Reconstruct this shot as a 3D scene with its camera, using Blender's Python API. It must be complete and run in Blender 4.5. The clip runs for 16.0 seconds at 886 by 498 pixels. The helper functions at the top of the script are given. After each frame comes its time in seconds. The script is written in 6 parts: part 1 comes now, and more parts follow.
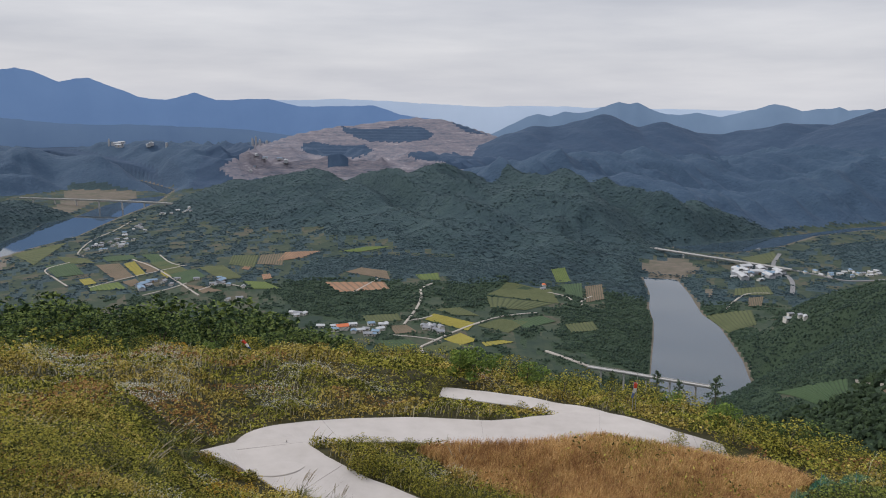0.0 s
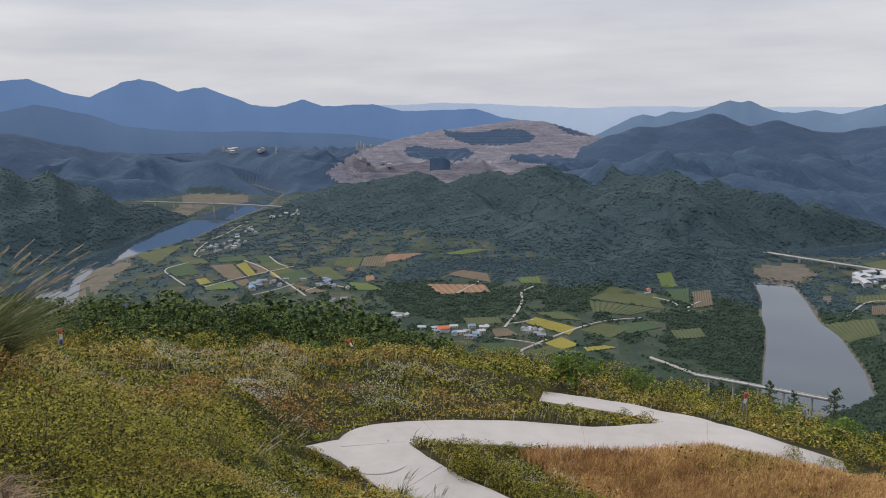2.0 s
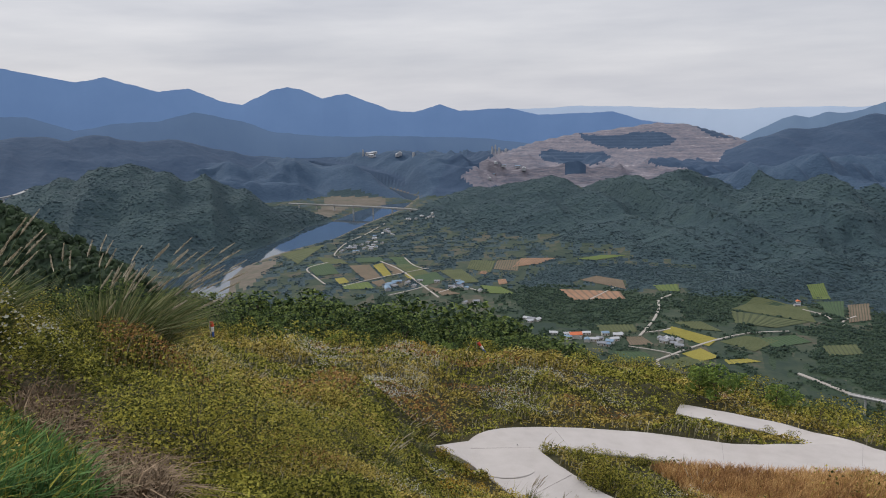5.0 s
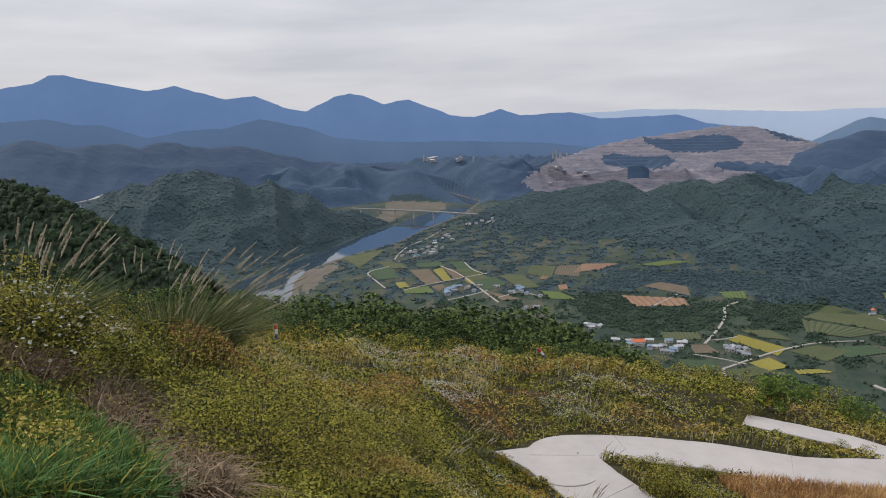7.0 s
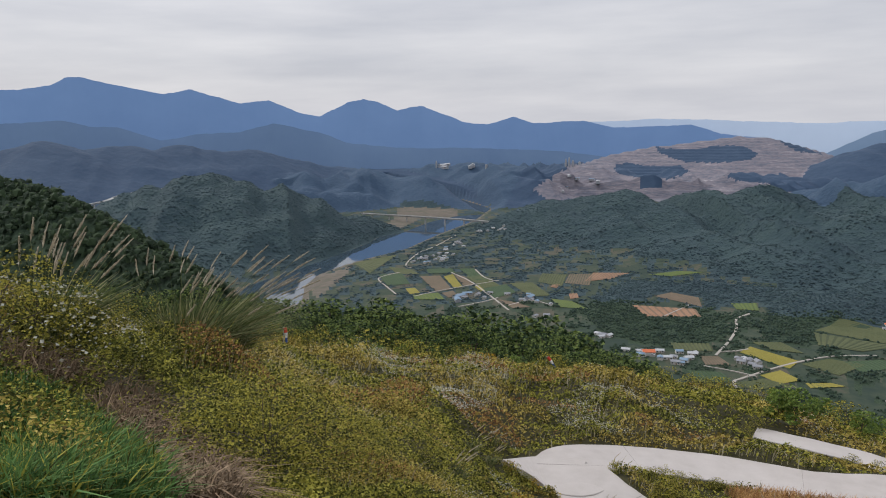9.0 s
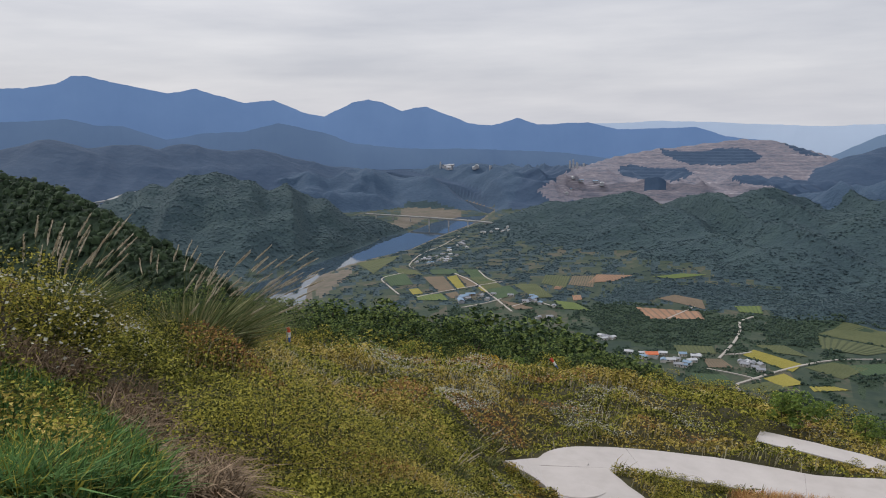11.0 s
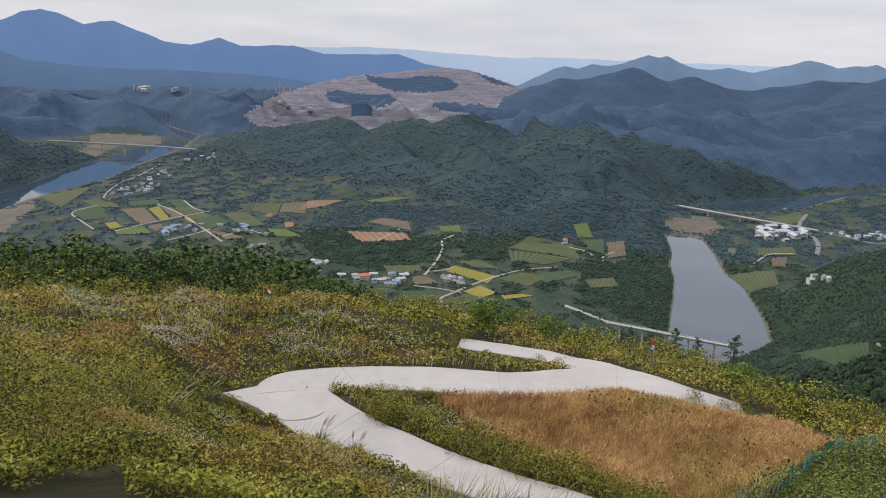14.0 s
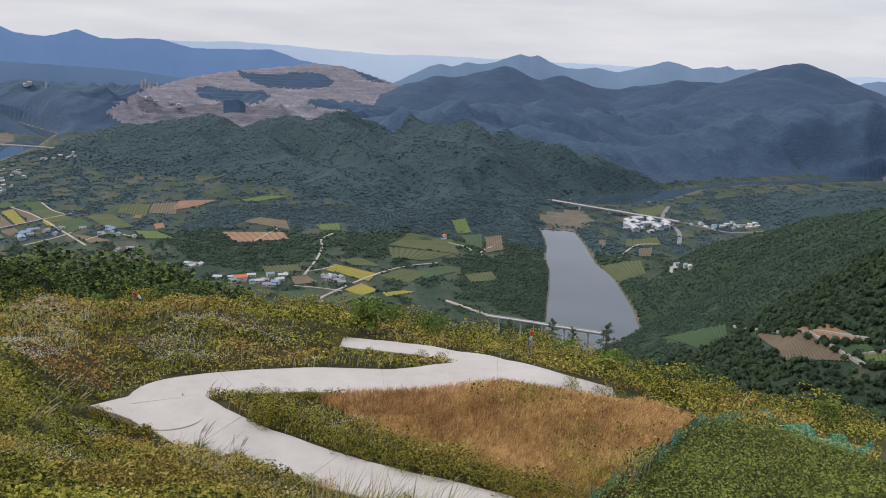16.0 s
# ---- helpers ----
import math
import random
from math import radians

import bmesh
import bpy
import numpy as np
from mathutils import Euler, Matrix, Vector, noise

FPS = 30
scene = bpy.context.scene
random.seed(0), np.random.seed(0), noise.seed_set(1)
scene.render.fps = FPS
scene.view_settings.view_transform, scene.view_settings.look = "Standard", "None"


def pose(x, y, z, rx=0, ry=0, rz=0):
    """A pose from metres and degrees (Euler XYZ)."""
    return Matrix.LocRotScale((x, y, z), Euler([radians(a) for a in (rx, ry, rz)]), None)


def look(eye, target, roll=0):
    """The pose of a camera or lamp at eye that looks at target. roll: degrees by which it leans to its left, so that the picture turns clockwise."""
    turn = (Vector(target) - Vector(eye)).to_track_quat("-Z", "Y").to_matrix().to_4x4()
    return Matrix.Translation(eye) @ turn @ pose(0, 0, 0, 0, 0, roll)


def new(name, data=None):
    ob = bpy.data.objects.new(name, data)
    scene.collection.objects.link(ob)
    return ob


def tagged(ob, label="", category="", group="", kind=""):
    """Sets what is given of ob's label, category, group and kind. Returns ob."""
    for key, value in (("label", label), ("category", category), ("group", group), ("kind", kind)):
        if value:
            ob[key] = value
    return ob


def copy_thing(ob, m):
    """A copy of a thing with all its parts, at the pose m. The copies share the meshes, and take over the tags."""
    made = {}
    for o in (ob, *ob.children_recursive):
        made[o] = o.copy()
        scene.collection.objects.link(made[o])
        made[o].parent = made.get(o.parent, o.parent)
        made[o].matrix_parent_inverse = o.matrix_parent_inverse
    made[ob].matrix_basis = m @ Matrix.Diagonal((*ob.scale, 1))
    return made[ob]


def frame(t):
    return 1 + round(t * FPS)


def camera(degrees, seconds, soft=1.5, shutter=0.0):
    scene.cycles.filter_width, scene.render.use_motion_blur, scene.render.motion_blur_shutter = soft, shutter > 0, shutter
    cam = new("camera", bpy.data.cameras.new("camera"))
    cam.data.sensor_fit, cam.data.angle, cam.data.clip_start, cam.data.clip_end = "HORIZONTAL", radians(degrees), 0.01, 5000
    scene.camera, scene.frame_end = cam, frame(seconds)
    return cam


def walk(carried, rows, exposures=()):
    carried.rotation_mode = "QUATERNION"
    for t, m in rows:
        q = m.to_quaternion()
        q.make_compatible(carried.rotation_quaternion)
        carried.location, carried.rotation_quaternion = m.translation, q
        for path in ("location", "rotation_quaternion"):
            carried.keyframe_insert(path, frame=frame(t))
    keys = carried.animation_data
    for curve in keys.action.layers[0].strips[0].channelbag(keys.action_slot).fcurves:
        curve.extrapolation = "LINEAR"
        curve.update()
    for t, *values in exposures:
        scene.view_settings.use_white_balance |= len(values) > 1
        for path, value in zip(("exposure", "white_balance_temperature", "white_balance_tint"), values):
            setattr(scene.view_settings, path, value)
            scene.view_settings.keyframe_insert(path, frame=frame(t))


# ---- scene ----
EYE = (0.0, 0.0, 380.0)
cam = camera(59.53, 16.0, soft=1.0)
# seconds, heading to the left of +y, pitch, lean to the left, in degrees
ROWS = [(0, -2.00, -11.28, 0.49), (0.5, 2.31, -11.20, -0.21), (1, 2.46, -11.18, -0.22), (1.5, 3.26, -11.11, -0.42), (2, 5.60, -11.06, -0.67), (2.5, 7.39, -10.97, -0.72), (3, 9.95, -10.91, -0.89), (3.5, 11.71, -10.81, -1.16), (4, 13.66, -10.71, -1.42), (6.5, 18.18, -10.30, -1.72), (7, 20.08, -10.11, -2.02), (7.5, 20.62, -9.97, -1.85), (8, 20.85, -9.79, -1.62), (8.5, 20.81, -9.66, -1.34), (11, 21.15, -9.54, -0.88), (11.5, 14.81, -9.61, 0.13), (12, 8.52, -10.66, 1.12), (12.5, 5.42, -11.74, 1.25), (13, 3.89, -12.04, 1.16), (13.5, 1.65, -12.87, 1.37), (14, -0.43, -14.85, 1.55), (14.5, -3.55, -14.81, 1.72), (15, -5.35, -14.76, 1.85), (15.5, -7.77, -14.73, 2.02), (16, -9.57, -14.75, 2.48)]


def heading(az, el):
    a, e = radians(az), radians(el)
    return Vector((-math.sin(a) * math.cos(e), math.cos(a) * math.cos(e), math.sin(e)))


walk(cam, [(t, look(EYE, Vector(EYE) + heading(y, p), r)) for t, y, p, r in ROWS],
     [(0, 0.0), (12, 0.02), (13.5, 0.13), (14.5, 0.17), (16, 0.17)])

# ---------------------------------------------------------------- sky and sun
SUN_AZ, SUN_EL = 75.0, 40.0
world = bpy.data.worlds.new("overcast_sky")
scene.world = world
world.use_nodes = True
wn, wl = world.node_tree.nodes, world.node_tree.links
wn.clear()
w_out = wn.new("ShaderNodeOutputWorld")
w_bg = wn.new("ShaderNodeBackground")
w_sky = wn.new("ShaderNodeTexSky")
w_sky.sky_type = "NISHITA"
w_sky.sun_disc = False
w_sky.sun_elevation = radians(SUN_EL)
w_sky.sun_rotation = radians(-SUN_AZ)
w_sky.air_density, w_sky.dust_density = 1.0, 2.0
w_tc = wn.new("ShaderNodeTexCoord")
w_map = wn.new("ShaderNodeMapping")
w_map.inputs["Scale"].default_value = (1.6, 1.6, 11.0)
w_n1 = wn.new("ShaderNodeTexNoise")
w_n1.inputs["Scale"].default_value = 2.2
w_n1.inputs["Detail"].default_value = 7
w_n1.inputs["Roughness"].default_value = 0.52
w_ramp = wn.new("ShaderNodeValToRGB")
w_ramp.color_ramp.elements[0].position, w_ramp.color_ramp.elements[0].color = 0.30, (0.56, 0.575, 0.64, 1)
w_ramp.color_ramp.elements[1].position, w_ramp.color_ramp.elements[1].color = 0.72, (0.76, 0.76, 0.80, 1)
w_mul = wn.new("ShaderNodeVectorMath")
w_mul.operation = "SCALE"
w_mul.inputs[3].default_value = 0.09
w_mix = wn.new("ShaderNodeMix")
w_mix.data_type = "RGBA"
w_mix.inputs[0].default_value = 0.9
wl.new(w_tc.outputs["Generated"], w_map.inputs["Vector"])
wl.new(w_map.outputs["Vector"], w_n1.inputs["Vector"])
wl.new(w_n1.outputs["Fac"], w_ramp.inputs["Fac"])
wl.new(w_sky.outputs["Color"], w_mul.inputs[0])
wl.new(w_mul.outputs["Vector"], w_mix.inputs[6])
wl.new(w_ramp.outputs["Color"], w_mix.inputs[7])
w_sep = wn.new("ShaderNodeSeparateXYZ")
w_up = wn.new("ShaderNodeMapRange")
w_up.inputs["From Min"].default_value, w_up.inputs["From Max"].default_value = 0.12, 1.0
w_up.inputs["To Min"].default_value, w_up.inputs["To Max"].default_value = 1.0, 1.75
wl.new(w_tc.outputs["Generated"], w_sep.inputs[0])
wl.new(w_sep.outputs["Z"], w_up.inputs["Value"])
wl.new(w_up.outputs[0], w_bg.inputs["Strength"])
wl.new(w_mix.outputs[2], w_bg.inputs["Color"])
wl.new(w_bg.outputs["Background"], w_out.inputs["Surface"])
sun = new("sun", bpy.data.lights.new("sun", "SUN"))
sun.data.energy, sun.data.angle, sun.data.color = 1.5, radians(14), (1.0, 0.96, 0.9)
sun.matrix_world = look((0, 0, 900), Vector((0, 0, 900)) - heading(SUN_AZ, SUN_EL))


# ---------------------------------------------------------------- materials
def surface(name, colours, size=1.0, rough=0.9, bump=0.0, bump_size=None, island=0.0, metal=0.0, glow=None, big=None, stretch=(1, 1, 1), thin=0.0):
    """Colours mixed by noise of two sizes (metres); island: spread of brightness from piece to piece."""
    m = bpy.data.materials.new(name)
    m.use_nodes = True
    n, l = m.node_tree.nodes, m.node_tree.links
    b = n["Principled BSDF"]
    b.inputs["Roughness"].default_value, b.inputs["Metallic"].default_value = rough, metal
    b.inputs["Specular IOR Level"].default_value = 0.3
    g = n.new("ShaderNodeNewGeometry")
    mp = n.new("ShaderNodeMapping")
    mp.inputs["Scale"].default_value = stretch
    l.new(g.outputs["Position"], mp.inputs["Vector"])
    a = n.new("ShaderNodeTexNoise")
    a.inputs["Scale"].default_value, a.inputs["Detail"].default_value = 1.0 / size, 6
    a.inputs["Roughness"].default_value = 0.6
    l.new(mp.outputs["Vector"], a.inputs["Vector"])
    c = n.new("ShaderNodeTexNoise")
    c.inputs["Scale"].default_value, c.inputs["Detail"].default_value = 1.0 / (big or size * 9), 3
    l.new(mp.outputs["Vector"], c.inputs["Vector"])
    mx = n.new("ShaderNodeMath")
    mx.operation = "MULTIPLY_ADD"
    mx.inputs[1].default_value = 0.55
    s2 = n.new("ShaderNodeMath")
    s2.operation = "MULTIPLY"
    s2.inputs[1].default_value = 0.45
    l.new(c.outputs["Fac"], s2.inputs[0])
    l.new(a.outputs["Fac"], mx.inputs[0])
    l.new(s2.outputs[0], mx.inputs[2])
    src = mx.outputs[0]
    if island:
        i1 = n.new("ShaderNodeMath")
        i1.operation = "MULTIPLY_ADD"
        i1.inputs[1].default_value = island
        l.new(g.outputs["Random Per Island"], i1.inputs[0])
        i2 = n.new("ShaderNodeMath")
        i2.operation = "SUBTRACT"
        i2.inputs[1].default_value = island / 2
        l.new(src, i2.inputs[0])
        l.new(i2.outputs[0], i1.inputs[2])
        src = i1.outputs[0]
    r = n.new("ShaderNodeValToRGB")
    e = r.color_ramp.elements
    lo, hi = 0.32, 0.68
    for k, col in enumerate(colours):
        p = lo + (hi - lo) * k / max(1, len(colours) - 1)
        if k == 0:
            e[0].position, e[0].color = p, (*col, 1)
        elif k == len(colours) - 1:
            e[-1].position, e[-1].color = p, (*col, 1)
        else:
            q = e.new(p)
            q.color = (*col, 1)
    l.new(src, r.inputs["Fac"])
    l.new(r.outputs["Color"], b.inputs["Base Color"])
    if bump:
        bn = n.new("ShaderNodeTexNoise")
        bn.inputs["Scale"].default_value, bn.inputs["Detail"].default_value = 1.0 / (bump_size or size), 5
        l.new(mp.outputs["Vector"], bn.inputs["Vector"])
        bu = n.new("ShaderNodeBump")
        bu.inputs["Strength"].default_value, bu.inputs["Distance"].default_value = 1.0, bump
        l.new(bn.outputs["Fac"], bu.inputs["Height"])
        l.new(bu.outputs["Normal"], b.inputs["Normal"])
    # glow: the colour also shines by itself, for the hazy far ranges
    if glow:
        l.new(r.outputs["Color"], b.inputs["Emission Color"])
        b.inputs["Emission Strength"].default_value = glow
    if thin:
        b.inputs["Subsurface Weight"].default_value = 0.0
        tr = n.new("ShaderNodeBsdfTranslucent")
        ms = n.new("ShaderNodeMixShader")
        ms.inputs[0].default_value = thin
        l.new(r.outputs["Color"], tr.inputs["Color"])
        l.new(b.outputs[0], ms.inputs[1])
        l.new(tr.outputs[0], ms.inputs[2])
        l.new(ms.outputs[0], n["Material Output"].inputs["Surface"])
    return m


M_SOIL = surface("meadow_soil", [(0.030, 0.030, 0.012), (0.052, 0.048, 0.019), (0.080, 0.068, 0.028)], 0.25, bump=0.05)
# Forest ground past 1480 m: blue haze is painted into the greens.
M_FOREST_HAZY = surface("hazy_forest_floor", [(0.024, 0.046, 0.058), (0.033, 0.060, 0.068), (0.044, 0.074, 0.075)], 22, bump=5.0, bump_size=9)
# Farther forest, with stronger painted haze, so bluer still.
M_RIDGE_HAZY = surface("hazy_far_forest", [(0.026, 0.052, 0.098), (0.034, 0.063, 0.112), (0.043, 0.075, 0.127)], 40, bump=5.0, bump_size=30)
M_UNDER = surface("woodland_floor", [(0.018, 0.034, 0.020), (0.028, 0.050, 0.027), (0.040, 0.066, 0.033)], 5, bump=1.5, bump_size=3)
# Bluff forest, its blue distance haze painted into the colour too.
M_SCARP_HAZY = surface("hazy_bluff_forest", [(0.032, 0.062, 0.110), (0.041, 0.075, 0.125), (0.052, 0.090, 0.140)], 25, bump=5.0, bump_size=11)
M_VALLEY = surface("valley_grass", [(0.022, 0.041, 0.030), (0.035, 0.054, 0.035), (0.050, 0.066, 0.041), (0.085, 0.078, 0.055)], 14, bump=0.4, big=60)
vn, vl = M_VALLEY.node_tree.nodes, M_VALLEY.node_tree.links
v_cell = vn.new("ShaderNodeTexVoronoi")
v_cell.inputs["Scale"].default_value = 1 / 38
v_map = vn.new("ShaderNodeMapping")
v_map.inputs["Rotation"].default_value = (0, 0, 0.6)
v_map.inputs["Scale"].default_value = (1.0, 0.45, 0.2)
vl.new(vn["Geometry"].outputs["Position"], v_map.inputs["Vector"])
vl.new(v_map.outputs["Vector"], v_cell.inputs["Vector"])
v_sep = vn.new("ShaderNodeSeparateColor")
vl.new(v_cell.outputs["Color"], v_sep.inputs[0])
v_add = vn.new("ShaderNodeMath")
v_add.operation = "MULTIPLY_ADD"
v_add.inputs[1].default_value, v_add.inputs[2].default_value = 0.3, -0.15
vl.new(v_sep.outputs[0], v_add.inputs[0])
v_sum = vn.new("ShaderNodeMath")
vl.new(v_add.outputs[0], v_sum.inputs[0])
vl.new(vn["Color Ramp"].inputs["Fac"].links[0].from_socket, v_sum.inputs[1])
vl.new(v_sum.outputs[0], vn["Color Ramp"].inputs["Fac"])
M_SAND = surface("river_sand", [(0.075, 0.082, 0.055), (0.125, 0.108, 0.085), (0.17, 0.145, 0.118)], 18, bump=0.4, big=60)
# Grey stone bands, shifted to blue as painted distance haze.
M_QUARRY_HAZY = surface("hazy_quarry_stone", [(0.075, 0.088, 0.12), (0.125, 0.13, 0.165), (0.17, 0.162, 0.19), (0.215, 0.195, 0.217), (0.37, 0.35, 0.365)], 12, bump=4, bump_size=18, big=55, stretch=(0.6, 0.6, 4))
M_CLIFF = surface("cliff_rock", [(0.10, 0.10, 0.10), (0.2, 0.19, 0.18)], 12, bump=2)
M_WATER = surface("river_water", [(0.032, 0.055, 0.078), (0.042, 0.066, 0.090)], 60, rough=0.03, bump=0.006, bump_size=3)
M_WATER.node_tree.nodes["Principled BSDF"].inputs["IOR"].default_value = 2.0


# ---------------------------------------------------------------- the lie of the land
def sight(az, el, r):
    """A place seen from the hilltop: bearing, angle above the level, level distance."""
    a = radians(az)
    return (-math.sin(a) * r, math.cos(a) * r, EYE[2] + r * math.tan(radians(el)))


def on_level(az, el, z=0.0):
    return sight(az, el, (z - EYE[2]) / math.tan(radians(el)))


def fold(x, y, seed, octaves=5, rough=0.5):
    """Cheap fractal noise of plane waves, about -1 to 1."""
    rng = np.random.default_rng(seed)
    out, amp, k, tot = 0.0 * x, 1.0, 1.0, 0.0
    for o in range(octaves):
        part_ = 0.0 * x
        for j in range(4):
            a, p = rng.uniform(0, 2 * np.pi), rng.uniform(0, 6.3)
            q = rng.uniform(0.75, 1.3) * k
            part_ = part_ + np.sin(q * (x * np.cos(a) + y * np.sin(a)) + p + 1.3 * np.sin(0.53 * q * (x * np.sin(a) - y * np.cos(a)) + 2 * p))
        out = out + amp * part_ / 2.4
        tot += amp
        amp *= rough
        k *= 2.03
    return out / tot


def ridge(x, y, crest, slope, round_, back=None, east=None):
    """Height of a ridge whose crest runs through the points, falling away on either side."""
    best = np.full(x.shape, -1e9)
    for (ax, ay, az_), (bx, by, bz) in zip(crest[:-1], crest[1:]):
        dx, dy = bx - ax, by - ay
        t = np.clip(((x - ax) * dx + (y - ay) * dy) / (dx * dx + dy * dy), 0, 1)
        px, py = ax + t * dx, ay + t * dy
        d = np.hypot(x - px, y - py)
        s = slope
        if back is not None:
            s = np.where(np.hypot(x, y) > np.hypot(px, py), back, slope)
        if east is not None:
            s = s + (east - s) * np.clip((np.arctan2(x, y) - np.arctan2(px, py)) / 0.05, 0, 1)
        best = np.maximum(best, az_ + t * (bz - az_) - s * (np.sqrt(d * d + round_ * round_) - round_))
    return best


def shore(x, y, poly):
    """Distance to the edge of a polygon, negative inside."""
    d = np.full(x.shape, 1e9)
    inside = np.zeros(x.shape, bool)
    for (ax, ay), (bx, by) in zip(poly, poly[1:] + poly[:1]):
        dx, dy = bx - ax, by - ay
        t = np.clip(((x - ax) * dx + (y - ay) * dy) / (dx * dx + dy * dy + 1e-9), 0, 1)
        d = np.minimum(d, np.hypot(x - ax - t * dx, y - ay - t * dy))
        if ay != by:
            inside ^= ((ay > y) != (by > y)) & (x < (bx - ax) * (y - ay) / (by - ay) + ax)
    return np.where(inside, -d, d)


def outline(pairs, z=0.0):
    return [on_level(a, e, z)[:2] for a, e in pairs]


LEFT_RIVER = outline([(39.01, -13.06), (35.34, -11.58), (33.28, -11.06), (31.20, -10.48), (27.82, -9.46), (26.46, -8.99), (25.59, -8.54), (23.99, -8.32), (21.85, -7.57), (19.94, -7.19), (17.71, -7.05), (18.48, -7.57), (21.04, -8.48), (23.62, -9.55), (26.18, -10.09), (28.31, -10.59), (30.22, -11.21), (31.22, -11.96), (31.36, -12.77), (33.15, -14.66)])
BEND_RIVER = outline([(25.09, -5.15), (21.77, -5.58), (19.27, -6.00), (17.19, -6.69), (17.70, -7.01), (19.70, -6.28), (23.45, -5.80), (25.93, -5.41)])
RIGHT_RIVER = outline([(-16.74, -12.78), (-17.34, -13.96), (-17.32, -14.97), (-17.71, -15.94), (-17.78, -17.14), (-17.72, -18.74), (-17.69, -20.72), (-18.04, -23.42), (-27.75, -22.01), (-25.70, -20.10), (-24.85, -19.16), (-24.30, -18.00), (-23.45, -16.95), (-22.47, -15.77), (-21.26, -15.10), (-20.26, -13.73), (-19.33, -12.80)])
DARK_RIVER = outline([(-17.87, -10.56), (-20.93, -10.17), (-26.42, -9.18), (-30.12, -8.35), (-34.36, -7.71), (-39.15, -6.98), (-39.19, -7.27), (-30.88, -8.46), (-27.96, -9.11), (-25.93, -9.98), (-23.01, -10.65), (-20.58, -10.77)])
WATERS = [LEFT_RIVER, BEND_RIVER, RIGHT_RIVER, DARK_RIVER]


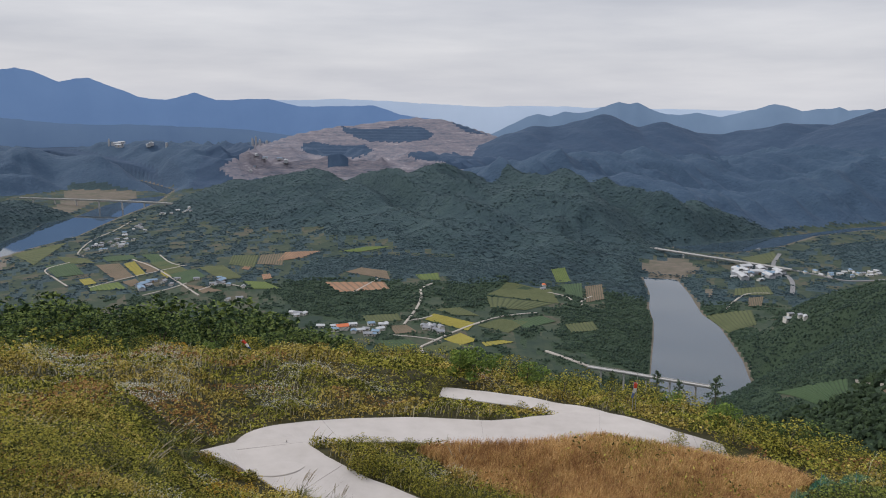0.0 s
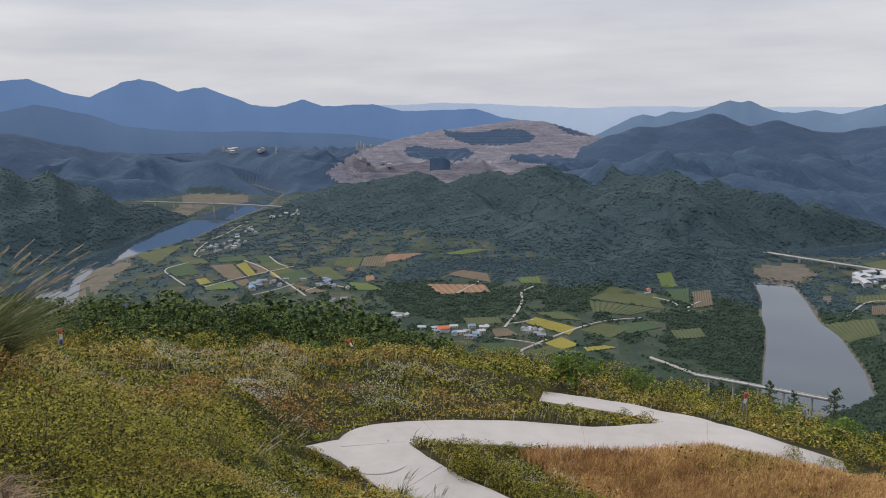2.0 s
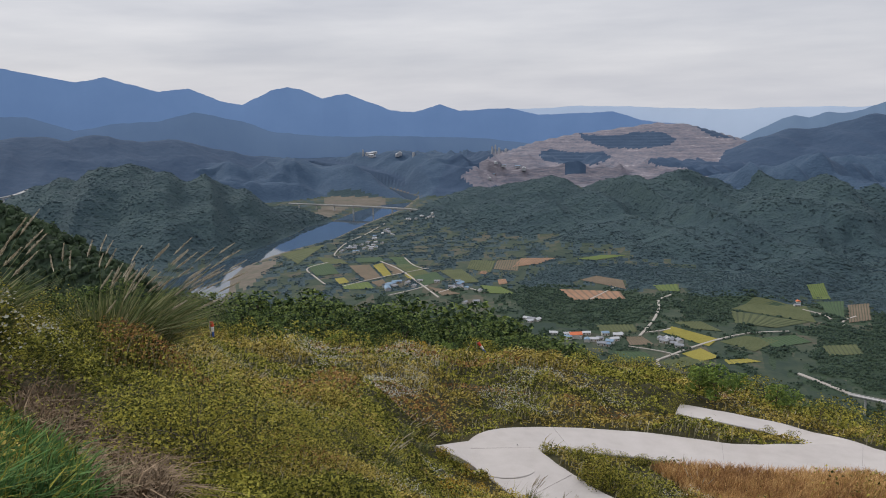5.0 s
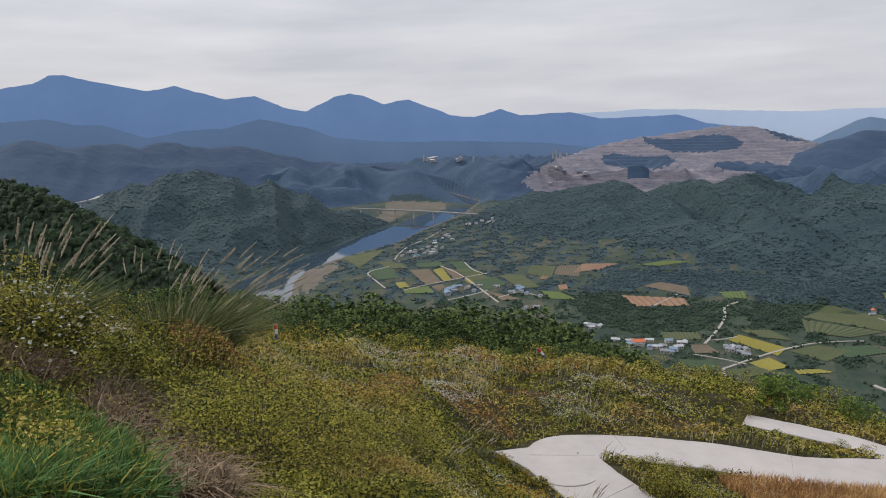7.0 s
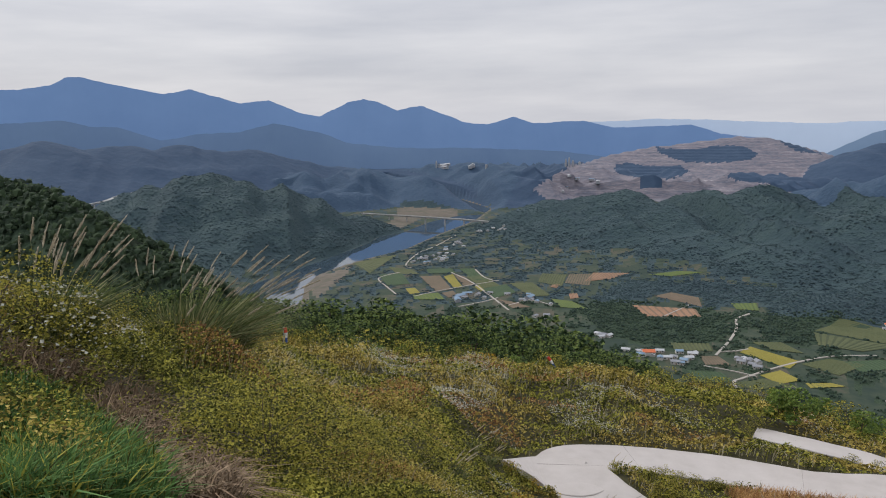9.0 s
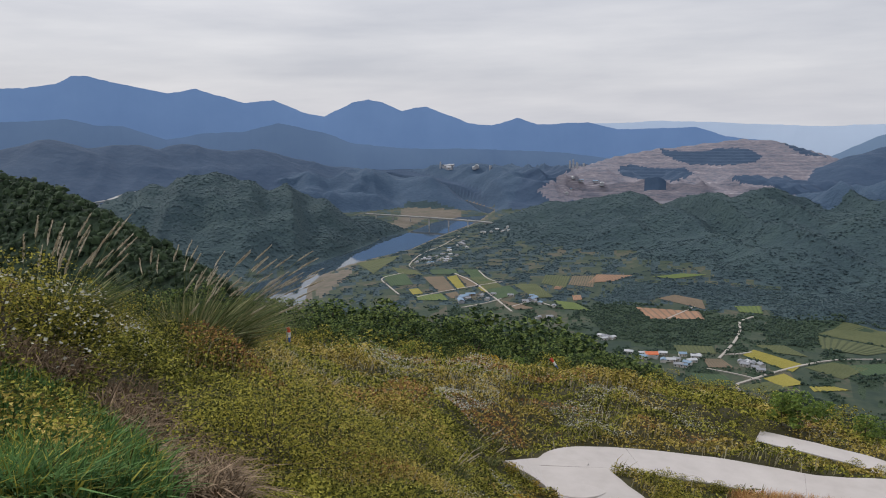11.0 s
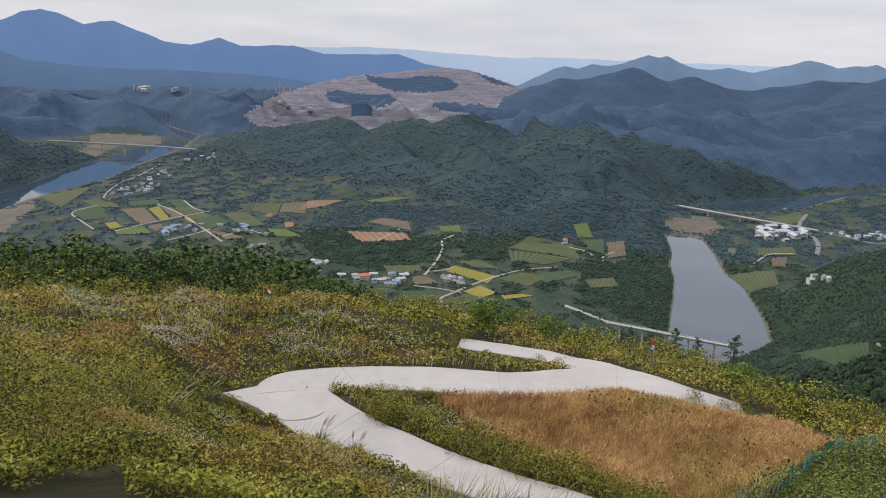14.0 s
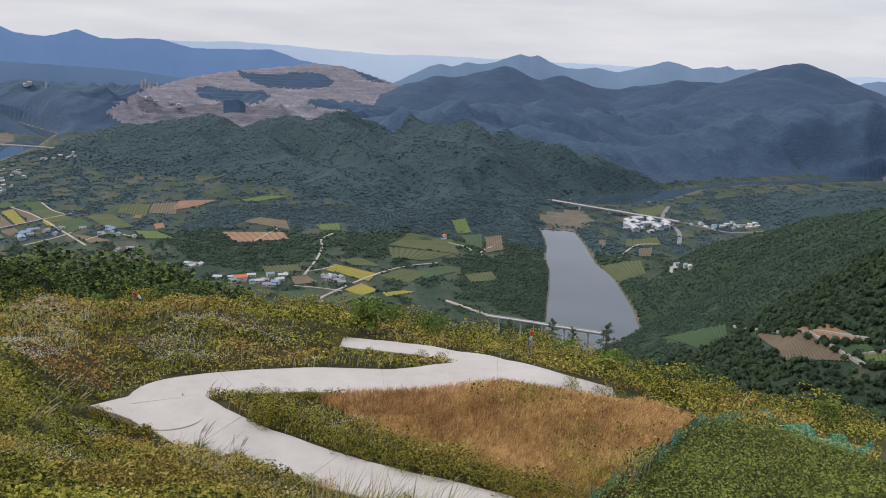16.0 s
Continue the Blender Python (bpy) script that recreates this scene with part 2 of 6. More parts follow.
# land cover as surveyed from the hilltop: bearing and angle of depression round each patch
COVERS = [
    (5, [(14.32, -5.11), (13.62, -5.67), (13.01, -6.14), (11.57, -6.00), (10.54, -6.02), (9.32, -5.76), (7.32, -5.71), (4.94, -6.21), (3.00, -6.22), (1.48, -6.07), (0.36, -5.76), (-0.74, -5.68), (-2.63, -5.83), (-3.78, -5.37), (-3.07, -5.14), (-1.81, -4.79), (-0.35, -4.67), (0.84, -4.50), (0.59, -4.19), (-0.69, -4.05), (-1.77, -3.83), (-3.55, -3.74), (-4.22, -3.25), (-5.44, -2.93), (-4.89, -2.67), (-3.84, -2.35), (-2.94, -1.69), (-0.97, -1.30), (0.67, -1.25), (1.58, -1.69), (2.51, -2.01), (4.99, -2.06), (6.54, -2.42), (7.72, -2.75), (8.52, -3.13), (10.13, -3.30), (11.55, -3.59), (12.57, -4.13), (13.07, -4.45)]),
    (2, [(5.57, -2.29), (5.37, -2.61), (4.79, -2.94), (3.62, -3.36), (2.29, -3.42), (0.80, -3.41), (-0.67, -3.20), (-1.13, -2.83), (-0.65, -2.47), (0.09, -2.26), (1.57, -2.23), (2.50, -2.48), (3.83, -2.49)]),
    (2, [(8.32, -3.46), (7.33, -3.48), (5.75, -3.64), (3.81, -3.67), (3.12, -4.04), (3.80, -4.35), (4.96, -4.57), (6.92, -4.46), (7.92, -4.16), (8.52, -3.86)]),
    (2, [(-2.42, -1.75), (-2.94, -1.73), (-3.84, -2.31), (-5.07, -2.85), (-3.86, -2.72), (-2.97, -2.29)]),
    (4, [(23.87, -5.95), (21.78, -5.95), (19.71, -6.65), (20.15, -7.22), (22.68, -7.29), (24.40, -8.13), (26.08, -8.22), (24.78, -7.37)]),
    (4, [(31.30, -11.95), (30.01, -11.14), (27.89, -10.61), (28.35, -11.25), (29.65, -12.07), (30.54, -12.83)]),
    (4, [(-16.01, -12.02), (-17.26, -11.33), (-19.81, -11.28), (-20.63, -11.90), (-19.32, -12.60), (-16.94, -12.69)]),
    (4, [(-19.35, -13.00), (-21.70, -13.28), (-21.41, -14.61), (-20.85, -14.86), (-20.10, -13.66)]),
    (3, [(-20.95, -13.67), (-26.16, -13.15), (-25.68, -15.90), (-24.75, -17.94), (-23.49, -16.55), (-21.43, -14.81)]),
    (3, [(-22.69, -11.34), (-26.60, -10.04), (-32.38, -10.94), (-32.48, -11.84), (-27.21, -12.85), (-22.79, -12.63)]),
    (1, [(10.84, -13.72), (7.51, -13.23), (5.85, -14.18), (2.01, -14.08), (-0.13, -13.75), (0.73, -15.63), (2.03, -16.32), (5.89, -16.37), (9.25, -15.63)]),
    (1, [(-2.28, -13.74), (-3.99, -12.89), (-6.11, -12.22), (-9.50, -12.33), (-10.37, -13.12), (-6.99, -13.65), (-5.30, -14.32), (-5.11, -15.57), (-2.73, -15.61), (-1.64, -14.58)]),
    (1, [(-11.21, -13.09), (-13.66, -12.15), (-16.94, -12.77), (-17.92, -16.72), (-16.93, -19.21), (-14.01, -19.05), (-10.54, -17.44), (-11.30, -15.35), (-14.21, -14.98), (-14.14, -13.55)]),
    (1, [(-26.44, -16.19), (-27.72, -14.50), (-32.54, -12.38), (-33.10, -17.38), (-28.20, -19.33), (-25.26, -19.41)]),
    (1, [(7.48, -11.79), (2.00, -11.66), (-2.26, -11.66), (-10.32, -11.88), (-3.99, -12.89), (0.30, -13.13), (1.59, -13.96), (2.01, -12.83), (4.98, -12.67), (7.10, -13.33), (9.59, -13.24)]),
    (3, [(-26.30, -19.87), (-31.08, -18.11), (-31.59, -18.97), (-29.01, -20.34)]),
    (3, [(-32.65, -18.29), (-35.91, -17.69), (-41.05, -17.93), (-41.24, -18.99), (-38.39, -19.65), (-33.59, -19.48)]),
]


def crest(rows):
    return [sight(a, e, r) for a, e, r in rows]


HILL = crest([(15.93, -7.75, 2800), (12.96, -6.47, 2700), (10.57, -5.95, 2600), (7.33, -5.74, 2500), (4.05, -6.05, 2450), (-0.11, -5.50, 2400), (-5.12, -5.37, 2350), (-8.83, -4.66, 2350), (-10.88, -4.86, 2300)])
SPUR = crest([(-10.88, -4.86, 2300), (-11.97, -6.67, 2100), (-13.50, -8.87, 1950), (-15.23, -11.04, 1750), (-16.77, -13.19, 1560), (-17.56, -16.15, 1330)])
SPUR_B = crest([(-8.83, -4.74, 2330), (-4.74, -7.24, 2100), (-0.97, -9.58, 1900)])
SPUR_C = crest([(-5.12, -5.46, 2350), (1.56, -8.12, 2100), (7.44, -10.35, 1900)])
SPUR_D = crest([(-0.11, -5.50, 2400), (7.37, -7.46, 2250), (13.08, -9.37, 2150), (17.79, -10.44, 2050)])
SPUR_E = crest([(-13.52, -9.28, 1930), (-9.46, -11.08, 1700), (-6.12, -12.64, 1520)])
SPUR_F = crest([(-10.88, -4.94, 2290), (-8.09, -7.60, 2050), (-5.21, -10.15, 1850), (-2.69, -11.65, 1750)])
SCARP = crest([(-9.23, -4.57, 2450), (-14.07, -4.06, 2900), (-17.96, -4.20, 3000), (-21.97, -4.33, 3050), (-25.76, -3.51, 3150), (-32.98, -3.03, 3250), (-38.43, -2.64, 3300), (-47.86, -2.23, 3300)])
MIDRANGE = crest([(-5.24, -4.13, 3850), (-7.57, -2.60, 3879), (-8.66, -2.19, 3892), (-9.81, -2.23, 3906), (-11.46, -1.88, 3927), (-13.39, -1.40, 3931), (-15.10, -2.11, 3933), (-15.91, -2.23, 3934), (-17.53, -1.80, 3936), (-19.77, -2.36, 3938), (-21.64, -2.54, 3940), (-23.99, -2.06, 3943), (-25.62, -1.67, 3945), (-27.06, -1.82, 3947), (-29.03, -1.68, 3949), (-30.22, -1.42, 3922), (-31.39, -0.92, 3887), (-32.49, -0.35, 3853), (-33.15, -0.21, 3833), (-33.90, -0.46, 3812), (-35.13, -1.08, 3789), (-36.36, -1.76, 3773), (-37.54, -2.29, 3757), (-38.47, -2.75, 3744), (-41.48, -3.62, 3700)])
ROUND_HILL = crest([(47.96, -5.94, 2620), (46.60, -5.72, 2604), (44.89, -5.72, 2584), (43.13, -5.79, 2564), (41.82, -5.31, 2550), (40.67, -4.73, 2538), (39.69, -4.14, 2528), (38.54, -3.81, 2516), (37.21, -3.77, 2502), (35.69, -3.98, 2507), (33.97, -4.47, 2517), (32.43, -5.13, 2525), (30.47, -5.93, 2536), (28.08, -6.88, 2549), (26.05, -7.81, 2560)])
BACK_HILL = crest([(31.65, -5.29, 3150), (28.40, -5.33, 3200), (25.94, -5.57, 3230), (24.30, -6.14, 3230)])
PLATEAU = crest([(30.75, -3.99, 3500), (26.68, -3.97, 3500), (22.53, -3.77, 3500), (17.11, -3.75, 3450), (14.63, -4.07, 3400), (13.41, -5.05, 3350)])
DARK_HILLS = crest([(57.85, -0.49, 3700), (52.44, -1.45, 3700), (49.37, -1.34, 3700), (47.73, -0.96, 3700), (46.16, -1.66, 3700), (42.69, -1.38, 3750), (41.31, -1.91, 3750), (39.45, -1.46, 3800), (36.87, -1.97, 3800), (34.57, -2.00, 3850), (31.48, -2.82, 3850), (27.47, -3.53, 3850)])
NEAR_SPUR = crest([(57.85, -0.49, 620), (53.15, -2.45, 560), (49.67, -3.84, 520), (47.82, -4.65, 480), (45.63, -6.18, 440), (42.68, -8.38, 400), (39.91, -10.38, 360), (38.12, -11.84, 330)])
RIGHT_SLOPE = crest([(-50.58, -3.53, 700), (-43.35, -7.41, 800), (-39.60, -9.29, 900), (-35.81, -10.34, 1000), (-32.44, -11.75, 1100), (-29.97, -12.89, 1180), (-27.65, -14.46, 1220)])
WOODED_FLAT = crest([(-26.60, -10.72, 2050), (-30.30, -9.70, 2080), (-35.57, -8.78, 2050), (-39.36, -8.23, 2000), (-44.83, -7.54, 1900)])
QUARRY_TOP = crest([(11.50, -4.00, 3950), (8.15, -2.75, 4050), (5.49, -2.28, 4100), (0.03, -1.62, 4150), (-1.96, -1.78, 4150), (-3.99, -2.57, 4100), (-5.23, -3.73, 4000)])

# own hilltop: metres below the eye by bearing (rows) and distance (columns)
NEAR_AZ = [-60, -30, -15, 0, 12, 25, 39, 52]
NEAR_R = [0, 7, 14, 22, 30, 40, 52, 75, 120, 220, 450, 900]
NEAR_Z = [[2.5, 3.8, 6.5, 10, 13, 17, 22, 32, 50, 90, 160, 260],
          [2.5, 4.8, 9.6, 14.4, 16.6, 18.5, 23.5, 34, 55, 100, 205, 372],
          [2.5, 5.2, 10.8, 15.6, 17.0, 17.4, 21.2, 33, 56, 105, 215, 378],
          [2.5, 5.2, 10.6, 15.4, 17.0, 17.3, 19.0, 30, 52, 100, 210, 378],
          [2.5, 4.6, 8.8, 13.2, 15.8, 16.4, 18.0, 28, 48, 95, 200, 378],
          [2.2, 4, 7.2, 9.5, 11.7, 14, 17.0, 26, 43, 85, 185, 375],
          [1.8, 3.2, 4.6, 7.1, 9.2, 11.3, 14, 21, 34, 68, 140, 330],
          [1.8, 2.7, 3.1, 5.2, 7.2, 9.2, 11.7, 16, 26, 52, 110, 280]]


def hilltop(x, y):
    az = np.degrees(np.arctan2(-x, y))
    r = np.hypot(x, y)
    tab = np.array(NEAR_Z, float)
    u = np.interp(r, NEAR_R, np.arange(12.0))
    v = np.interp(az, NEAR_AZ, np.arange(8.0))

    def cubic(f):
        return np.stack([-0.5 * f + f * f - 0.5 * f ** 3, 1 - 2.5 * f * f + 1.5 * f ** 3, 0.5 * f + 2 * f * f - 1.5 * f ** 3, -0.5 * f * f + 0.5 * f ** 3])

    i, j = np.minimum(u.astype(int), 10), np.minimum(v.astype(int), 6)
    fu, fv = u - i, v - j
    sv = fv * fv * (3 - 2 * fv)
    wu = cubic(fu)
    out = 0.0
    for k in range(4):
        c = np.clip(i + k - 1, 0, 11)
        out = out + wu[k] * (tab[j, c] * (1 - sv) + tab[j + 1, c] * sv)
    behind = np.clip((np.abs(az) - 75) / 40, 0, 1)
    out = out * (1 - behind) + behind * np.interp(r, [0, 15, 60, 300, 900, 5000], [2, 2, 8, 120, 300, 360])
    return EYE[2] - out - 0.55 * np.clip(r - 900, 0, None)


def bluff(x, y):
    """The ribbed river bluff, whose foot stands on the far shore of the dark water."""
    az, r = np.degrees(np.arctan2(-x, y)), np.hypot(x, y)
    foot = -EYE[2] / np.tan(np.radians(np.interp(az, [-39, -34, -30, -26, -21, -17.9, -13.5], [-7.0, -7.6, -8.25, -9.1, -10.05, -10.45, -10.9])))
    k = np.where(az < -12, np.clip((r - foot + 10) / 190, 0, 1), 1.0)
    return ridge(x, y, SCARP, 0.22, 30, 0.2) * k ** 0.8


def land(x, y, cover=False):
    """Height of the ground, and what covers it: 0 meadow, 1 forest, 2 far forest, 3 valley, 4 sand, 5 quarry."""
    x, y = np.asarray(x, float), np.asarray(y, float)
    r = np.hypot(x, y)
    wet = np.full(x.shape, 1e9)
    for poly in WATERS:
        wet = np.minimum(wet, shore(x, y, poly))
    n1 = fold(x / 90, y / 90, 3)
    n2 = fold(x / 260, y / 260, 5)
    floor_ = 2.0 + np.clip(wet, 0, 60) * 0.08 + np.clip(wet, 0, 700) * 0.035 + 2.5 * n2 * np.clip(wet / 150, 0, 1)
    plain = np.interp(r, [0, 3300, 3700, 4300, 4920], [0, 0, 60, 100, 110])
    hills = np.full(x.shape, -1e9)
    for c, s, w, b, e_ in ((HILL, 0.3, 60, 0.35, 0.9), (SPUR, 0.36, 18, None, 1.0), (SPUR_B, 0.3, 25, None, None), (SPUR_C, 0.3, 25, None, None), (SPUR_D, 0.3, 25, None, None), (SPUR_E, 0.33, 25, None, None), (SPUR_F, 0.3, 25, None, None),
                       (ROUND_HILL, 0.42, 60, 0.42, None), (BACK_HILL, 0.7, 30, None, None), (PLATEAU, 0.5, 30, 0.05, None), (WOODED_FLAT, 0.25, 60, None, None)):
        hills = np.maximum(hills, ridge(x, y, c, s, w, b, e_))
    scarp_ = bluff(x, y)
    hills = np.maximum(hills, scarp_)
    steep = np.clip((scarp_ - hills + 10) / 10, 0, 1)
    rough = np.clip((hills - floor_) / 60, 0, 1)
    gully = np.abs(fold(x / 150, y / 150, 9, 4)) * -1 + 0.3
    hills = hills + rough * (9 * n1 + 58 * gully - 12)
    folds_ = 0.5 - 1.6 * np.abs(fold((x * 0.83 + y * 0.55) / 60, (y * 0.83 - x * 0.55) / 330, 17, 3))
    hills = hills + rough * np.clip((r - 1400) / 300, 0, 1) * 38 * folds_
    hills = hills + rough * steep * 22 * (0.5 - 1.7 * np.abs(fold((x + 0.62 * y) / 26, (y - 0.5 * x) / 300, 14, 2)))
    raw = hills
    bank = np.clip(wet / np.where(x > 0, 70, 150), 0, 1) ** 0.7
    hills = np.where(hills > floor_, floor_ + (hills - floor_) * bank, hills)
    far = np.maximum(np.maximum(ridge(x, y, MIDRANGE, 0.4, 30, 0.4), ridge(x, y, DARK_HILLS, 0.4, 30, 0.4)), plain)
    far = far + np.clip((far - 60) / 60, 0, 1) * (13 * (gully + 0.4 * n1) + 8 * folds_)
    quarry = np.maximum(ridge(x, y, QUARRY_TOP, 0.34, 30, 0.5), np.where((r > 3350) & (r < 4000), 62 + (r - 3350) * 0.08, -1e9) - 4000 * np.clip(np.abs(np.degrees(np.arctan2(-x, y)) - 5) / 9.5 - 1, 0, 1))
    step = 12.0
    q = quarry / step + 0.25 * n1
    quarry = step * (np.floor(q) + np.clip((q - np.floor(q) - 0.55) / 0.45, 0, 1)) + 2 * n1
    side = np.maximum(ridge(x, y, NEAR_SPUR, 1.4, 10), ridge(x, y, RIGHT_SLOPE, 0.75, 14)) + np.clip((r - 250) / 300, 0, 1) * (5 * n1 + 10 * gully)
    side = np.where((side > floor_) & (r > 600), floor_ + (side - floor_) * np.clip(wet / 60, 0, 1) ** 0.7, side)
    own = hilltop(x, y) + np.clip((r - 70) / 200, 0, 1) * 7 * n1 + np.clip((r - 4) / 10, 0, 1) * 0.16 * fold(x / 1.7, y / 1.7, 11, 3)
    z = np.maximum.reduce([floor_, hills, far, quarry, np.where(r > 150, side, -1e9), own])
    dry = np.clip(wet / 14, 0, 1)
    z = np.where((wet < 14) & (own < z + 1), np.minimum(z, 0.3 + np.clip(wet, -30, 14) * 0.12 + dry * dry * np.maximum(z, 0) * 0.9), z)
    if not cover:
        return z
    c = np.full(x.shape, 3)
    c[(hills > floor_ + 5) | ((raw > floor_ + 12) & (wet > 3.5))] = 1
    # Past 2750 m forest takes the bluer colour with painted haze.
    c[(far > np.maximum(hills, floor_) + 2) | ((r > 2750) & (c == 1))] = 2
    c[(quarry > np.maximum(np.maximum(hills, floor_), far) - 2) & (r > 3300)] = 5
    c[(side > np.maximum(floor_, own) + 2) & (side > hills) & (r > 150)] = 1
    c[(own > np.maximum(np.maximum(floor_, hills), side)) & (r > 62)] = 1
    c[(r <= 62)] = 0
    az, el = np.degrees(np.arctan2(-x, y)), np.degrees(np.arctan2(z - EYE[2], r))
    wob_ = 0.05 * fold(x / 28, y / 28, 35, 4, 0.7)
    for kind, poly in COVERS:
        c[(shore(az + (0.16 if kind in (2, 5) else 0.1) * n1, el + wob_ * (1.6 if kind in (2, 5) else 1.0), poly) < 0) & (r > (3200 if kind in (2, 5) else 300))] = kind
    c[(c == 3) & (wet < 5) & (raw < floor_ + 12) & (n1 > -0.2)] = 4
    # Bluff and far left hills share the blue painted-haze colour.
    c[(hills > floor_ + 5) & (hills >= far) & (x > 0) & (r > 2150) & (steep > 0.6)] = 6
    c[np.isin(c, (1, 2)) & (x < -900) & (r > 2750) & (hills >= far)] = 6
    c[(x > 0) & (r < 2100) & (wet > 2) & (wet < 26) & (n1 > -0.5) & np.isin(c, (3, 4))] = 1
    c[wet < 2] = 4
    tall_ = (c == 4) & (z > 2) & (raw > floor_ + 4)
    c[tall_] = np.where((x[tall_] > 0) & (r[tall_] > 2150), 6, 1)
    c[(c == 3) & (fold(x / 16, y / 16, 31, 4, 0.65) + 0.35 * n2 > 0.06) & (wet > 12)] = 1
    return z, c


def mesh_from(name, verts, faces, mats, index=None, smooth=True):
    me = bpy.data.meshes.new(name)
    verts = np.ascontiguousarray(verts, np.float32)
    faces = np.ascontiguousarray(faces, np.int32)
    me.vertices.add(len(verts))
    me.vertices.foreach_set("co", verts.ravel())
    k = faces.shape[1]
    me.loops.add(faces.size)
    me.loops.foreach_set("vertex_index", faces.ravel())
    me.polygons.add(len(faces))
    me.polygons.foreach_set("loop_start", np.arange(0, faces.size, k, dtype=np.int32))
    me.polygons.foreach_set("use_smooth", np.full(len(faces), smooth))
    for m in mats:
        me.materials.append(m)
    if index is not None:
        me.polygons.foreach_set("material_index", np.ascontiguousarray(index, np.int32))
    me.update(calc_edges=True)
    me.validate()
    return me


def grid_faces(nu, nv, closed=False):
    i, j = np.meshgrid(np.arange(nu if closed else nu - 1), np.arange(nv - 1), indexing="ij")
    a, b = i * nv + j, ((i + 1) % nu) * nv + j
    return np.stack([a, b, b + 1, a + 1], -1).reshape(-1, 4)


def hit(az, el, far=4900.0):
    """Where a sight line from the hilltop meets the ground."""
    rr = np.geomspace(2, far, 1500)
    a = radians(az)
    px, py = -math.sin(a) * rr, math.cos(a) * rr
    under = land(px, py) > EYE[2] + rr * math.tan(radians(el))
    if not under.any():
        return Vector(sight(az, el, far))
    k = int(np.argmax(under))
    lo, hi_ = rr[max(0, k - 1)], rr[k]
    fine = np.linspace(lo, hi_, 60)
    z = land(-math.sin(a) * fine, math.cos(a) * fine)
    k = int(np.argmax(z > EYE[2] + fine * math.tan(radians(el))))
    return Vector((-math.sin(a) * fine[k], math.cos(a) * fine[k], z[k]))


def spline(pts, n=10):
    """Points along a smooth line through the given ones (any number of values each)."""
    p = np.array([list(q) for q in pts], float)
    p = np.vstack([2 * p[0] - p[1], p, 2 * p[-1] - p[-2]])
    out = []
    for i in range(1, len(p) - 2):
        t = np.linspace(0, 1, n, endpoint=False)[:, None]
        a, b, c, d = p[i - 1:i + 3]
        out.append(0.5 * (2 * b + (c - a) * t + (2 * a - 5 * b + 4 * c - d) * t * t + (3 * b - a - 3 * c + d) * t ** 3))
    return np.vstack(out + [p[-2:-1]])


# the concrete hill road: bearing, depression and half width along its middle
ROAD_LINES = [
    [(-18.88, -33.80, 1.35), (-12.19, -32.78, 1.35), (-6.48, -31.90, 1.35), (-1.35, -30.75, 1.4), (3.16, -29.29, 1.5), (6.63, -28.09, 1.8), (9.32, -26.81, 1.9), (11.10, -25.56, 1.9), (11.26, -24.78, 1.9), (9.00, -24.42, 1.8), (5.23, -24.37, 1.7), (0.03, -24.43, 1.75), (-6.23, -24.58, 1.8), (-10.73, -24.03, 1.9), (-14.30, -23.45, 1.8), (-17.90, -23.69, 1.5), (-21.02, -24.05, 1.3), (-23.66, -24.32, 1.2)],
    [(8.66, -26.11, 0.9), (10.72, -25.91, 1.7), (12.90, -25.44, 1.7), (15.02, -24.98, 1.1), (17.17, -24.53, 0.25)],
    [(-15.19, -23.35, 1.2), (-12.02, -22.94, 1.3), (-8.85, -22.38, 1.1), (-5.71, -22.05, 1.05), (-1.94, -21.75, 1.0)]]
ROADS = []
for line, slim in zip(ROAD_LINES, (0.88, 1.0, 0.78)):
    ROADS.append(spline([(*hit(a, e), w * slim) for a, e, w in line], 6))
for road_ in ROADS:
    for k in range(3):
        road_[1:-1, 2] = (road_[:-2, 2] + road_[1:-1, 2] + road_[2:, 2]) / 3
for road_ in ROADS[1:]:
    for q in road_:
        d2 = np.hypot(ROADS[0][:, 0] - q[0], ROADS[0][:, 1] - q[1])
        wt = 1 / (d2 + 0.15) ** 3
        f = min(1.0, max(0.0, d2.min() - 0.6) / 3.2)
        q[2] = q[2] * f + float((ROADS[0][:, 2] * wt).sum() / wt.sum()) * (1 - f)
bare_land = land


def near_road(x, y):
    """Distance outside the road's edge, and the road's level there."""
    d, lev, total = np.full(x.shape, 1e9), np.zeros(x.shape), np.zeros(x.shape)
    for line in ROADS:
        line = np.vstack([line[:-1:2], line[-1:]])
        near, own = np.full(x.shape, 1e9), np.zeros(x.shape)
        for (ax, ay, az_, aw), (bx, by, bz, bw) in zip(line[:-1], line[1:]):
            dx, dy = bx - ax, by - ay
            t = np.clip(((x - ax) * dx + (y - ay) * dy) / (dx * dx + dy * dy + 1e-9), 0, 1)
            e = np.hypot(x - ax - t * dx, y - ay - t * dy) - aw - t * (bw - aw)
            own = np.where(e < near, az_ + t * (bz - az_), own)
            near = np.minimum(near, e)
        wt = 1 / (np.clip(near, 0, None) + 0.12) ** 3
        lev, total = lev + wt * own, total + wt
        d = np.minimum(d, near)
    lev = lev / total
    return d, lev


def land(x, y, cover=False):
    x, y = np.asarray(x, float), np.asarray(y, float)
    out = bare_land(x, y, cover)
    z = out[0] if cover else out
    near = np.hypot(x, y) < 75
    if near.any():
        z = z.copy()
        d, lev = near_road(x[near], y[near])
        k = np.clip(1 - d / 2.2, 0, 1)
        k = k * k * (3 - 2 * k)
        z[near] = z[near] * (1 - k) + (lev - 0.03) * k
    return (z, out[1]) if cover else z


